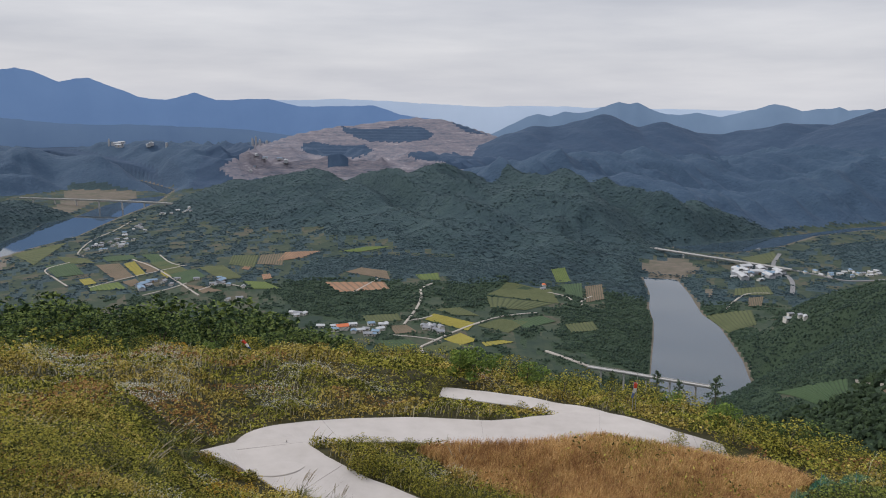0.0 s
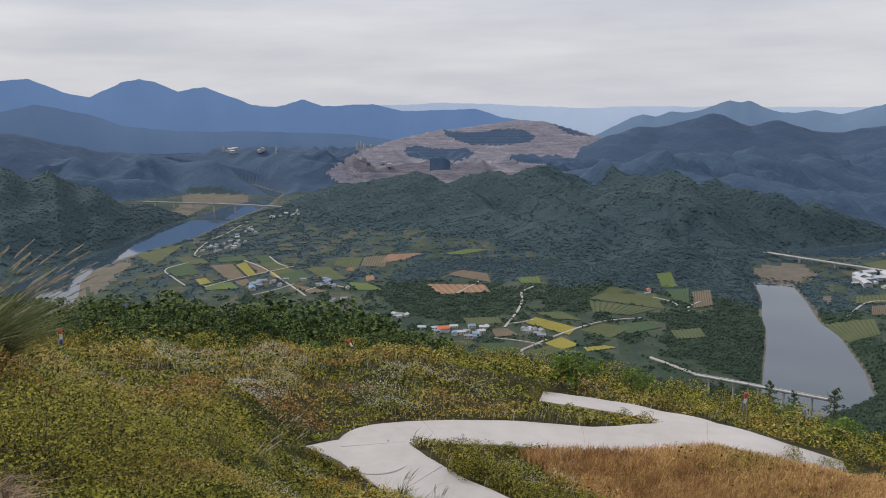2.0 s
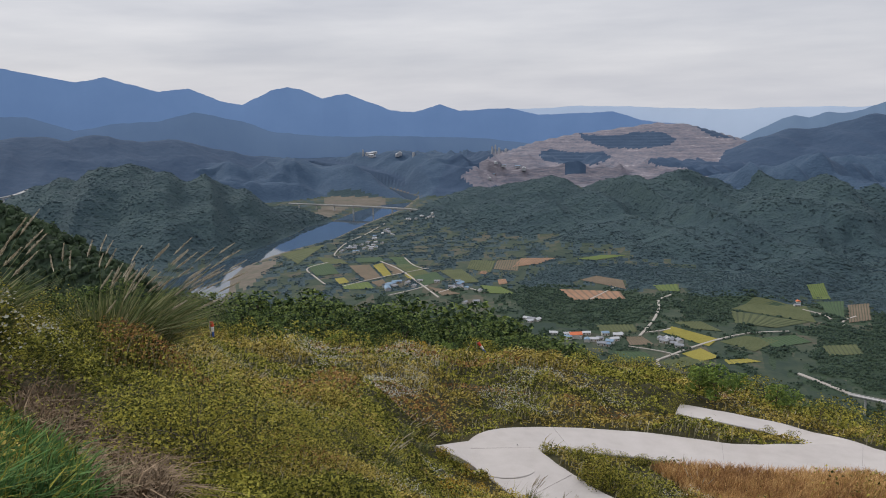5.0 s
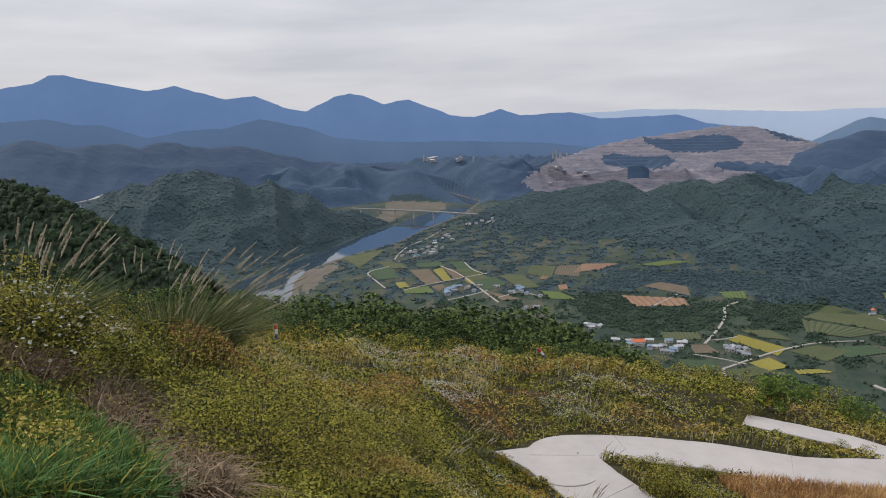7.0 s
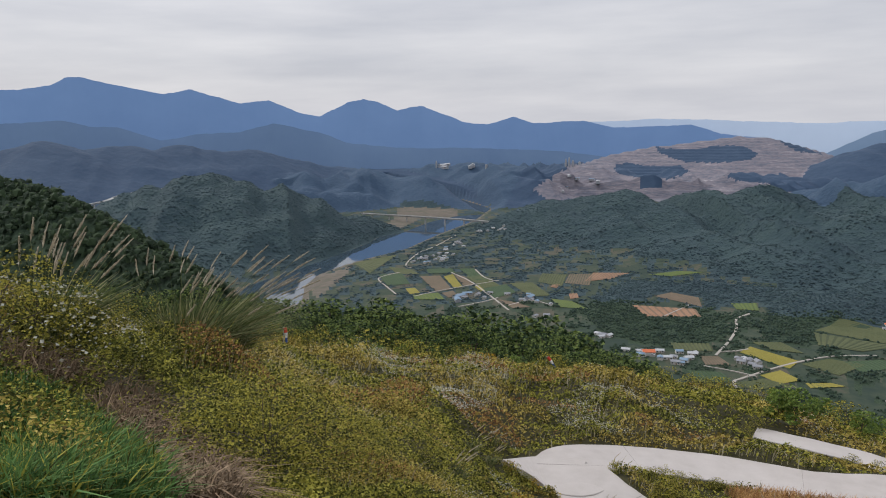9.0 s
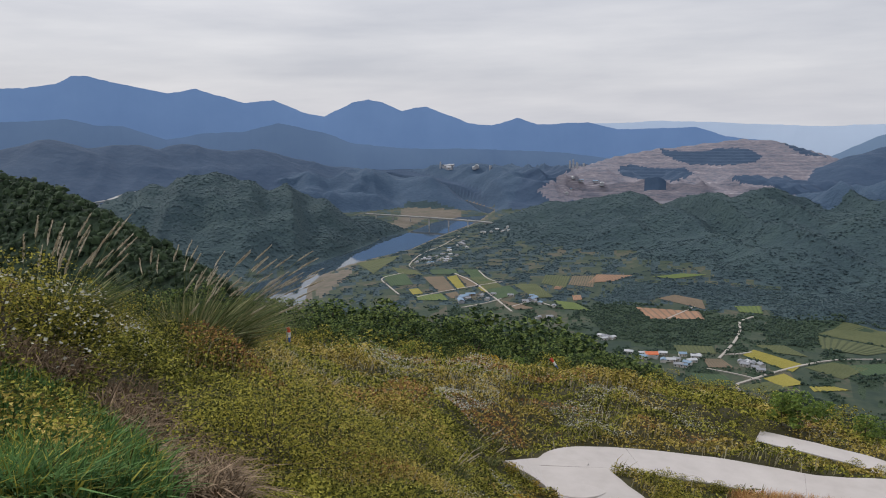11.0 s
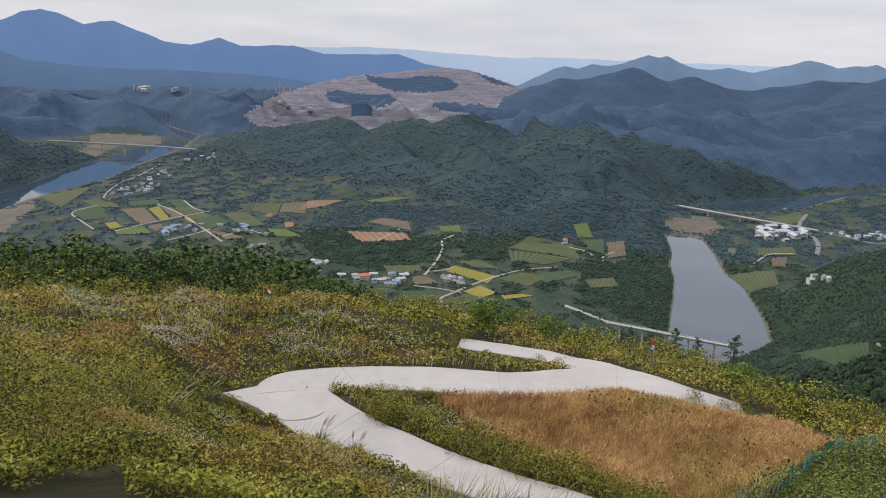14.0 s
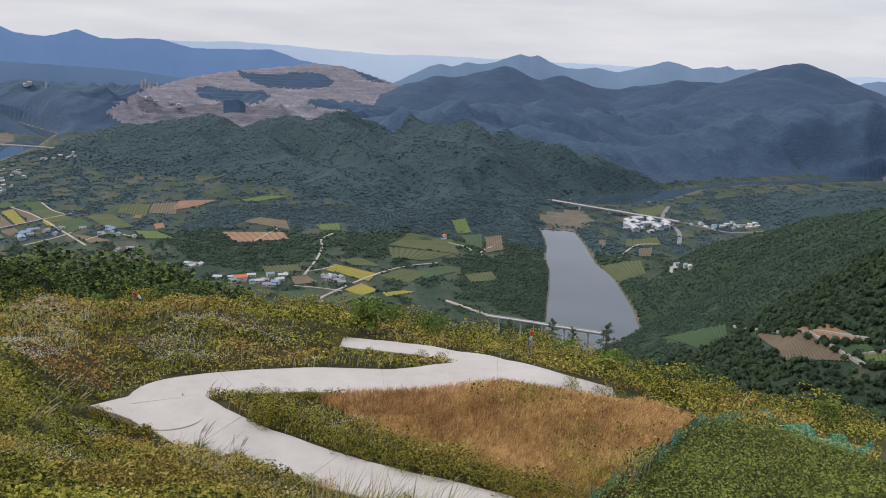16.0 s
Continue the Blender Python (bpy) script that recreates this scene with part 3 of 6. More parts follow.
AZ = np.concatenate([np.arange(-44, -8, 0.25), np.arange(-8, 15, 0.125), np.arange(15, 56, 0.25), np.arange(56, 316, 4.0)])
RR = np.unique(np.concatenate([[-0.6], np.geomspace(1.2, 4920, 440), np.arange(3360, 4260, 9.0), np.arange(2160, 3360, 15.0)]))
ga, gr = np.meshgrid(np.radians(AZ), RR, indexing="ij")
gx, gy = -np.sin(ga) * gr, np.cos(ga) * gr
gz, gc = land(gx, gy, True)
gf = grid_faces(len(AZ), len(RR), True)
gi = gc.ravel()[gf[:, 2]]
fr = np.abs(gr).ravel()[gf[:, 2]]
gi = np.where((gi == 1) & (fr < 1480), 7, gi)
fz = gz.ravel()[gf]
lofty = (gi == 4) & (fz.max(1) - fz.min(1) > 7)
gi = np.where(lofty, np.where(fr > 2150, 6, 1), gi)
ground = new("ground", mesh_from("ground", np.stack([gx, gy, gz], -1).reshape(-1, 3), gf, [M_SOIL, M_FOREST_HAZY, M_RIDGE_HAZY, M_VALLEY, M_SAND, M_QUARRY_HAZY, M_SCARP_HAZY, M_UNDER], gi))
tagged(ground, "hilly ground of meadow, forest, river flats and terraced quarry", "ground", kind="structure")

# water lies level in the carved river beds
wm = bmesh.new()
vs = [wm.verts.new((x, y, 0.0)) for x, y in ((-3600, 900), (2600, 900), (2600, 3900), (-3600, 3900))]
wm.faces.new(vs)
we = bpy.data.meshes.new("water")
wm.to_mesh(we)
we.materials.append(M_WATER)
water = tagged(new("water", we), "still grey-blue river water winding between the hills", "water", kind="structure")


# ---------------------------------------------------------------- far ranges against the sky
def far_range(name, rows, dist, colours, glow, label, drop=500.0):
    pts = np.array(rows, float)
    az = np.arange(pts[:, 0].min(), pts[:, 0].max(), 0.12)
    order = np.argsort(pts[:, 0])
    el = np.interp(az, pts[order, 0], pts[order, 1])
    el = el + 0.055 * fold(az * 2.6, 0 * az, len(name), 5, 0.65)
    layers = []
    for k in range(5):
        f = k / 4
        rr = dist - 160 * f + 0 * az
        top = EYE[2] + dist * np.tan(np.radians(el))
        even = np.convolve(np.pad(top, 60, mode='edge'), np.ones(121) / 121, mode='valid')
        z = top * (1 - f) + even * f - drop * f ** 1.3
        layers.append(np.stack([-np.sin(np.radians(az)) * rr, np.cos(np.radians(az)) * rr, z], -1))
    v = np.stack(layers, 1)
    # Air haze is painted here as a blue colour that glows by itself.
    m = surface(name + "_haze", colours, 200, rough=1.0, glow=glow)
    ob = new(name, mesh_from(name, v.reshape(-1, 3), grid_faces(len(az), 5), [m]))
    return tagged(ob, label, "mountains", kind="structure")


# Each farther range gets a paler blue, standing in for deeper haze.
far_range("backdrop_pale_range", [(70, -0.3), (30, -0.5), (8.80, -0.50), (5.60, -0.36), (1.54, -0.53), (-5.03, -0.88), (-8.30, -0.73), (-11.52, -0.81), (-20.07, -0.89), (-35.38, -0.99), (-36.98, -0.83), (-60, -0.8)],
          4900, [(0.27, 0.33, 0.42), (0.30, 0.36, 0.45)], 0.62, "far mountain range under the sky, palest with painted haze")
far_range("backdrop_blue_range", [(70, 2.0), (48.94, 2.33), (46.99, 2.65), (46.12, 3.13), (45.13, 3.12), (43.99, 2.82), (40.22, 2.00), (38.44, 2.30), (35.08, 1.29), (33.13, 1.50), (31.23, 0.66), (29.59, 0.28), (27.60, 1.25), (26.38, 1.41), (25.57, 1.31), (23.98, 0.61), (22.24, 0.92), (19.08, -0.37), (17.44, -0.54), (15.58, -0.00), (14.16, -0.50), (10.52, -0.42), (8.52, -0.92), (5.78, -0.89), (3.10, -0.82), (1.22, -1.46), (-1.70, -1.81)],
          4780, [(0.085, 0.145, 0.265), (0.10, 0.165, 0.29)], 0.62, "long mountain range with rounded peaks, blue with painted haze")
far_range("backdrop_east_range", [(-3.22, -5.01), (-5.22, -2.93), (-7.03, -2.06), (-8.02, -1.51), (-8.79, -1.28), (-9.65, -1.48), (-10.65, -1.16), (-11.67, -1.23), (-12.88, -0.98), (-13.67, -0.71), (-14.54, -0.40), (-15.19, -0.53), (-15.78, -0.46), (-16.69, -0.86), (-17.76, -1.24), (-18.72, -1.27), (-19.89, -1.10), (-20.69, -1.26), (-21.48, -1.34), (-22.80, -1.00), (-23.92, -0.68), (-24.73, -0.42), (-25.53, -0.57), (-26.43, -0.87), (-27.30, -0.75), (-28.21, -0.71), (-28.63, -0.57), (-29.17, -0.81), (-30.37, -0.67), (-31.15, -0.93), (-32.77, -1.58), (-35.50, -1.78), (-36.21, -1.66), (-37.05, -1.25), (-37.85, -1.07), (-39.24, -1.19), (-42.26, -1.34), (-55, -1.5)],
          4700, [(0.095, 0.145, 0.22), (0.125, 0.18, 0.26)], 0.55, "mountain range with uneven peaks, blue-grey with painted haze")
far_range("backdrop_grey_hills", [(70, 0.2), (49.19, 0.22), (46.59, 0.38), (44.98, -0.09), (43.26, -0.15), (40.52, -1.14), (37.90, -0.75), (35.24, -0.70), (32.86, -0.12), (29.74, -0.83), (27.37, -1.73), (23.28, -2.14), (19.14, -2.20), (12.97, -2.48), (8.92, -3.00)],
          4500, [(0.065, 0.105, 0.18), (0.08, 0.125, 0.2)], 0.55, "dim foothills in front of the mountains, grey-blue with painted haze", 300)


# ---------------------------------------------------------------- concrete road
M_CONCRETE = surface("road_concrete", [(0.41, 0.375, 0.35), (0.46, 0.425, 0.40), (0.50, 0.465, 0.44)], 0.9, rough=0.85, bump=0.006, bump_size=0.05, big=6)
for k, line in enumerate(ROADS):
    tang = np.gradient(line[:, :2], axis=0)
    tang /= np.linalg.norm(tang, axis=1)[:, None]
    side_ = np.stack([-tang[:, 1], tang[:, 0]], 1)
    sect = []
    for off, dz in ((1, -0.25), (1, 0.03), (0.97, 0.05), (0.4, 0.055), (-0.4, 0.055), (-0.97, 0.05), (-1, 0.03), (-1, -0.25)):
        wob = 0.05 * fold(line[:, 0] * 2.2 + 9 * off, line[:, 1] * 2.2, 40, 3)
        sect.append(np.column_stack([line[:, :2] + side_ * (line[:, 3] * off + wob)[:, None], line[:, 2] + dz - 0.012 * (k > 0)]))
    v = np.stack(sect, 1)
    f = grid_faces(len(line), 8)
    ob = new("road" if k == 0 else "road_branch", mesh_from("road", v.reshape(-1, 3), f[:, ::-1], [M_CONCRETE], smooth=False))
    tagged(ob, "pale grey concrete hill road with a hairpin bend", "road", kind="structure")


# sawn joints across the slabs, filled with dark tar
M_TAR = surface("joint_tar", [(0.25, 0.23, 0.21), (0.32, 0.30, 0.28)], 0.2, rough=0.8)
for k in range(6, len(ROADS[0]) - 3, 13):
    a_, b_ = ROADS[0][k], ROADS[0][k + 1]
    d_ = Vector((b_[0] - a_[0], b_[1] - a_[1], 0)).normalized()
    w_ = a_[3] * 0.93
    n_ = Vector((-d_.y, d_.x, 0))
    pts_ = [Vector(a_[:3]) + n_ * (w_ * u) + Vector((0, 0, 0.062)) for u in np.linspace(-1, 1, 9)]
    rows_ = np.array([[tuple(p_ - d_ * 0.008), tuple(p_ + d_ * 0.008)] for p_ in pts_])
    rows_ = np.concatenate([rows_, rows_[:, ::-1] - [0, 0, 0.012]], 1)
    rows_ = np.concatenate([rows_, rows_[:, :1]], 1)
    joint = new("joint", mesh_from("joint", rows_.reshape(-1, 3), grid_faces(9, 5), [M_TAR], smooth=False))
    joint.parent = bpy.data.objects["road"]


# ---------------------------------------------------------------- farm plots, marked out before the woods grow
PLOTS = []


def plot(kind, rows, *corners):
    PLOTS.append((kind, rows, corners))


plot("yellow", 5, (20.88, -11.65), (20.17, -11.50), (19.46, -12.45), (20.06, -12.56))
plot("yellow", 3, (23.78, -12.48), (23.07, -12.43), (22.67, -12.81), (23.46, -12.89))
plot("yellow", 3, (18.55, -12.44), (18.21, -12.35), (17.77, -12.73), (18.08, -12.83))
plot("brown", 6, (22.65, -11.59), (21.13, -11.59), (20.25, -12.59), (21.47, -12.76))
plot("brown", 5, (20.10, -11.51), (19.30, -11.68), (18.47, -12.29), (19.34, -12.42))
plot("brown", 5, (21.11, -12.87), (20.18, -12.71), (19.84, -13.09), (20.51, -13.23))
plot("olive", 7, (19.18, -11.69), (17.86, -11.62), (16.56, -12.41), (17.92, -12.56))
plot("green", 6, (19.70, -11.11), (18.58, -11.10), (17.50, -11.96), (18.64, -12.00))
plot("green", 6, (17.92, -12.60), (16.17, -12.28), (15.42, -12.88), (17.00, -13.30))
plot("olive", 6, (15.97, -12.21), (14.20, -12.15), (12.85, -13.10), (14.25, -13.19))
plot("green", 5, (25.76, -11.39), (24.03, -11.32), (23.40, -12.13), (25.14, -12.20))
plot("lime", 4, (23.29, -12.98), (21.30, -12.85), (20.78, -13.36), (23.13, -13.30))
plot("olive", 6, (27.67, -10.48), (25.99, -10.18), (24.27, -9.94), (26.42, -11.26))
plot("orange", 5, (9.74, -11.40), (7.13, -11.38), (8.51, -11.84), (10.37, -12.03))
plot("brown", 5, (11.49, -11.54), (9.74, -11.48), (9.97, -12.33), (11.80, -12.18))
plot("olive", 5, (13.50, -11.49), (11.65, -11.57), (12.01, -12.45), (13.80, -12.09))
plot("orange", 3, (11.51, -12.96), (10.89, -12.91), (10.74, -13.24), (11.40, -13.33))
plot("orange", 3, (12.73, -12.30), (12.13, -12.28), (12.42, -12.56), (12.90, -12.49))
plot("brown", 5, (5.32, -12.95), (4.13, -12.64), (2.26, -12.91), (2.01, -13.54))
plot("orange", 4, (6.89, -13.66), (2.44, -13.74), (2.02, -14.25), (5.85, -14.43))
plot("lime", 4, (5.80, -11.45), (3.69, -11.11), (1.91, -11.12), (4.12, -11.48))
plot("lime", 3, (0.08, -13.21), (-1.63, -13.08), (-1.85, -13.58), (-0.35, -13.59))
plot("yellow", 8, (-0.66, -16.50), (-1.35, -16.08), (-4.57, -16.74), (-3.97, -17.29))
plot("yellow", 6, (-2.10, -17.94), (-3.41, -17.47), (-4.76, -17.98), (-3.42, -18.38))
plot("yellow", 3, (-5.03, -18.14), (-6.68, -17.93), (-7.63, -18.02), (-5.38, -18.42))
plot("green", 4, (2.82, -18.04), (0.51, -17.98), (-0.36, -18.56), (2.04, -18.79))
plot("olive", 6, (-4.70, -16.91), (-6.42, -16.37), (-8.58, -16.50), (-7.09, -17.38))
plot("olive", 7, (-5.39, -14.61), (-6.87, -13.66), (-10.19, -14.04), (-10.87, -15.08))
plot("olive", 5, (-5.31, -14.74), (-10.45, -15.10), (-8.34, -15.68), (-5.67, -15.56))
plot("lime", 4, (-10.14, -12.63), (-11.18, -12.43), (-11.73, -13.48), (-10.60, -13.53))
plot("green", 4, (-10.81, -13.72), (-12.48, -13.52), (-12.61, -14.66), (-11.47, -14.39))
plot("brown", 4, (-12.70, -13.76), (-13.97, -13.52), (-14.19, -14.57), (-12.88, -14.90))
plot("brown", 4, (-24.19, -13.67), (-25.17, -13.49), (-25.08, -14.16), (-24.20, -14.25))
plot("olive", 5, (-23.21, -13.14), (-25.40, -12.77), (-25.81, -13.27), (-23.25, -13.61))
plot("olive", 4, (-23.41, -11.01), (-25.55, -10.36), (-25.96, -10.94), (-24.55, -11.38))
plot("brown", 4, (2.03, -16.98), (0.73, -16.91), (-0.14, -17.41), (1.60, -17.56))
plot("olive", 5, (-0.36, -18.65), (-2.32, -18.14), (-4.07, -18.36), (-1.89, -18.97))
plot("green", 5, (-7.29, -16.46), (-9.63, -16.04), (-10.71, -16.40), (-8.38, -17.00))
plot("olive", 4, (-1.43, -15.75), (-3.38, -15.60), (-4.90, -16.20), (-2.74, -16.15))
plot("olive", 5, (4.18, -16.20), (1.38, -16.08), (1.08, -16.58), (3.75, -16.71))
plot("brown", 4, (16.81, -13.39), (15.65, -13.59), (14.29, -13.95), (15.68, -14.06))
plot("olive", 5, (25.03, -10.82), (23.32, -11.08), (22.64, -11.44), (24.39, -11.37))
plot("green", 5, (22.25, -11.08), (20.26, -11.07), (19.91, -11.41), (21.92, -11.42))
plot("lime", 4, (12.86, -13.34), (11.24, -13.50), (10.03, -14.05), (12.07, -13.95))
plot("olive", 4, (-11.35, -16.58), (-13.44, -16.25), (-13.89, -16.83), (-11.80, -17.17))
plot("olive", 5, (-21.46, -15.20), (-24.45, -14.50), (-24.90, -15.42), (-23.08, -16.21))
plot("green", 8, (-26.50, -19.84), (-30.90, -18.22), (-31.21, -19.04), (-29.19, -20.16))
plot("brown", 9, (-32.87, -18.52), (-35.28, -18.31), (-39.19, -19.17), (-34.99, -19.98))
plot("orange", 5, (-35.04, -17.97), (-38.34, -17.33), (-39.95, -17.66), (-37.09, -18.26))
plot("green", 4, (-37.84, -18.49), (-39.99, -17.88), (-40.54, -18.12), (-38.95, -18.85))
plot("lime", 3, (-39.79, -18.66), (-41.16, -18.20), (-41.25, -18.69), (-40.18, -18.94))


# ---------------------------------------------------------------- woods on the hills
def inside(az, el, poly):
    return shore(np.asarray(az, float), np.asarray(el, float), poly) < 0


def blobs(name, pos, size, mat, label, seed=1, tall=0.8, smooth=False):
    """Many small faceted domes, one for each bit of canopy."""
    rng = np.random.default_rng(seed)
    n = len(pos)
    a = np.arange(4) * 2 * np.pi / 4
    rot = rng.uniform(0, 6.3, (n, 1)) + a
    w = rng.uniform(0.75, 1.25, (n, 4)) * size[:, None]
    h = size * rng.uniform(0.7, 1.2, n) * tall
    low = np.stack([np.cos(rot) * w, np.sin(rot) * w, np.repeat(-0.7 * h[:, None], 4, 1)], -1)
    mid = np.stack([np.cos(rot + 0.6) * w * 0.8, np.sin(rot + 0.6) * w * 0.8, h[:, None] * rng.uniform(0.25, 0.65, (n, 4))], -1)
    top = np.stack([rng.normal(0, 0.15, n) * size, rng.normal(0, 0.15, n) * size, h], -1)[:, None]
    v = np.concatenate([low, mid, top], 1) + pos[:, None]
    i = np.arange(4)
    j = (i + 1) % 4
    tri = np.concatenate([np.stack([i, j, i + 4], 1), np.stack([j, j + 4, i + 4], 1), np.stack([i + 4, j + 4, 0 * i + 8], 1)])
    f = (tri[None] + 9 * np.arange(n)[:, None, None]).reshape(-1, 3)
    ob = new(name, mesh_from(name, v.reshape(-1, 3), f, [mat], smooth=smooth))
    return tagged(ob, label, "forest", kind="stuff")


def canopy(r0, r1, daz, dln, kinds, seed):
    rng = np.random.default_rng(seed)
    az = np.arange(-42, 54, daz)
    lr = np.arange(math.log(r0), math.log(r1), dln)
    A, L = np.meshgrid(az, lr, indexing="ij")
    A = A + rng.uniform(-0.5, 0.5, A.shape) * daz
    R = np.exp(L + rng.uniform(-0.5, 0.5, L.shape) * dln)
    X, Y = -np.sin(np.radians(A)) * R, np.cos(np.radians(A)) * R
    Z, Cv = land(X, Y, True)
    elev = (Z + 10 - EYE[2]) / R
    run = np.maximum.accumulate((Z - EYE[2]) / R, axis=1)
    ok = (elev >= run - 0.004) & np.isin(Cv, kinds)
    el = np.degrees(np.arctan2(Z - EYE[2], R))
    for _, _, corners in PLOTS:
        ok &= ~inside(A, el, list(corners))
    return X[ok], Y[ok], Z[ok], R[ok], rng


M_LEAF_NEAR = surface("canopy_near", [(0.014, 0.027, 0.013), (0.022, 0.040, 0.018), (0.034, 0.056, 0.024)], 6, island=0.4, big=60)
M_LEAF_TUFT = surface("canopy_tuft", [(0.022, 0.041, 0.018), (0.036, 0.063, 0.025), (0.060, 0.092, 0.036)], 6, island=0.6, big=40)
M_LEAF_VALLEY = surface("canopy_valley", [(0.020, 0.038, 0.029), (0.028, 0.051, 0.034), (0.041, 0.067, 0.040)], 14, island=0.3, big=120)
# The same woods farther off, with blue haze painted into the leaf colour.
M_LEAF_HAZY = surface("hazy_canopy", [(0.021, 0.042, 0.056), (0.029, 0.054, 0.063), (0.040, 0.069, 0.072)], 14, island=0.3, big=120)
x, y, z, r, rng = canopy(700, 2750, 0.135, 0.0084, [1], 7)
lift = 0.2 + 0.5 * fold(x / 9, y / 9, 62, 2)
big_ = r * 0.0014 * rng.uniform(0.55, 1.5, len(r))
# Nearer than this the leaves stay green, beyond it they get painted haze.
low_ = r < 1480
flat_ = low_ | (z < 45)
lift[flat_] = 1.6 + 1.8 * fold(x[flat_] / 7, y[flat_] / 7, 64, 2)
big_[low_] *= 1.15
blobs("forest_hill", np.stack([x, y, z + lift], -1)[~low_], big_[~low_], M_LEAF_HAZY, "dense green forest on the broad river hill, tinted blue for haze", 8, 0.36, True)
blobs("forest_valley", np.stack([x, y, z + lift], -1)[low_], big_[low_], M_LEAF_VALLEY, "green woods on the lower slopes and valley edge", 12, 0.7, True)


# ---------------------------------------------------------------- leaves and blades
def leaf_mesh(name, pos, size, mats, which=None, seed=1, flat=0.5, wide=0.55):
    """A folded four-cornered leaf at each place; flat: how level the leaves lie."""
    rng = np.random.default_rng(seed)
    n = len(pos)
    d = rng.normal(0, 1, (n, 3))
    d[:, 2] = d[:, 2] * (1 - flat) + 0.1
    d /= np.linalg.norm(d, axis=1)[:, None]
    up = rng.normal(0, 0.55, (n, 3)) + [0, 0, 1]
    s_ = np.cross(d, up)
    s_ /= np.linalg.norm(s_, axis=1)[:, None] + 1e-9
    nrm = np.cross(s_, d)
    L = (size * rng.uniform(0.7, 1.3, n))[:, None]
    v = np.stack([pos - d * L * 0.5, pos + s_ * L * wide * 0.5 + nrm * L * 0.12, pos + d * L * 0.5 - nrm * L * 0.08, pos - s_ * L * wide * 0.5 + nrm * L * 0.12], 1)
    f = np.array([[0, 1, 2], [0, 2, 3]])[None] + 4 * np.arange(n)[:, None, None]
    idx = None if which is None else np.repeat(which, 2)
    return mesh_from(name, v.reshape(-1, 3), f.reshape(-1, 3), mats, idx, smooth=False)


def blade_mesh(name, base, height, lean, mats, which=None, seed=1, width=0.012, arch=0.35):
    """Grass blades of two bent pieces; lean: sideways shift of the tip."""
    rng = np.random.default_rng(seed)
    n = len(base)
    a = rng.uniform(0, 6.3, n)
    h = height[:, None]
    w = (width * rng.uniform(0.7, 1.4, n))[:, None] if np.ndim(width) == 0 else width[:, None]
    side_ = np.stack([np.cos(a), np.sin(a), 0 * a], -1) * w
    up = np.array([0, 0, 1.0])
    mid = base + lean * arch + up * h * 0.6
    tip = base + lean + up * h * (1 - 0.25 * np.linalg.norm(lean, axis=1)[:, None] / (h + 1e-6))
    v = np.stack([base - side_, base + side_, mid + side_ * 0.8, mid - side_ * 0.8, tip], 1)
    f = np.array([[0, 1, 2], [0, 2, 3], [3, 2, 4]])[None] + 5 * np.arange(n)[:, None, None]
    idx = None if which is None else np.repeat(which, 3)
    return mesh_from(name, v.reshape(-1, 3), f.reshape(-1, 3), mats, idx, smooth=False)


# the near hillside: dark domes under loose tufts of leaves
x, y, z, r, rng = canopy(230, 700, 0.25, 0.0155, [1], 5)
lift = 2.5 + 2.6 * fold(x / 2.6, y / 2.6, 61, 2)
dome = r * 0.0050 * rng.uniform(0.5, 1.3, len(r))
top_ = np.stack([x, y, z + lift], -1)
blobs("forest_slope", top_, dome, M_LEAF_NEAR, "dark green leafy forest covering the near hillside", 6)
pick = np.repeat(np.arange(len(r)), 5)
d = rng.normal(0, 1, (len(pick), 3))
d[:, 2] = np.abs(d[:, 2])
d /= np.linalg.norm(d, axis=1)[:, None]
tagged(new("forest_leaves", leaf_mesh("forest_leaves", top_[pick] + d * dome[pick][:, None] * [0.95, 0.95, 0.9], dome[pick] * 0.55, [M_LEAF_TUFT], None, 15, 0.6, 0.8)),
       "loose tufts of leaves over the near hillside forest", "forest", kind="stuff")


BROWN_PATCH = [(0.03, -25.99), (-2.65, -25.64), (-6.26, -25.50), (-9.19, -24.86), (-13.46, -24.32), (-16.63, -24.49), (-21.94, -24.46), (-25.41, -24.58), (-29.49, -25.21), (-27.88, -27.11), (-25.61, -29.41), (-22.32, -31.61), (-20.71, -33.51), (-17.37, -32.76), (-13.92, -30.76), (-9.18, -29.45), (-3.60, -28.15), (-1.77, -26.74)]
CREEPER_PATCH = [(-29.97, -25.66), (-34.03, -24.69), (-37.50, -24.90), (-42.50, -25.18), (-47.06, -26.14), (-43.54, -30.10), (-22.76, -35.07), (-26.15, -30.16), (-28.35, -27.42)]
STRAW_PATCHES = [[(52.79, -13.84), (49.00, -14.71), (46.37, -15.91), (45.68, -17.72), (47.62, -17.55), (52.97, -15.23)],
                 [(46.36, -18.91), (44.50, -18.60), (42.72, -19.44), (41.06, -21.92), (37.71, -24.54), (36.73, -27.12), (42.78, -26.78), (42.93, -23.09), (45.51, -20.93)]]
LAWN_PATCHES = [[(53.58, -15.10), (49.28, -17.05), (46.43, -19.45), (45.57, -21.47), (43.02, -23.81), (42.05, -27.28), (54.99, -25.08)]]
BARE_PATCH = [(16.55, -20.50), (12.41, -20.70), (8.87, -21.33), (9.29, -21.74), (13.61, -21.43), (16.03, -20.94)]
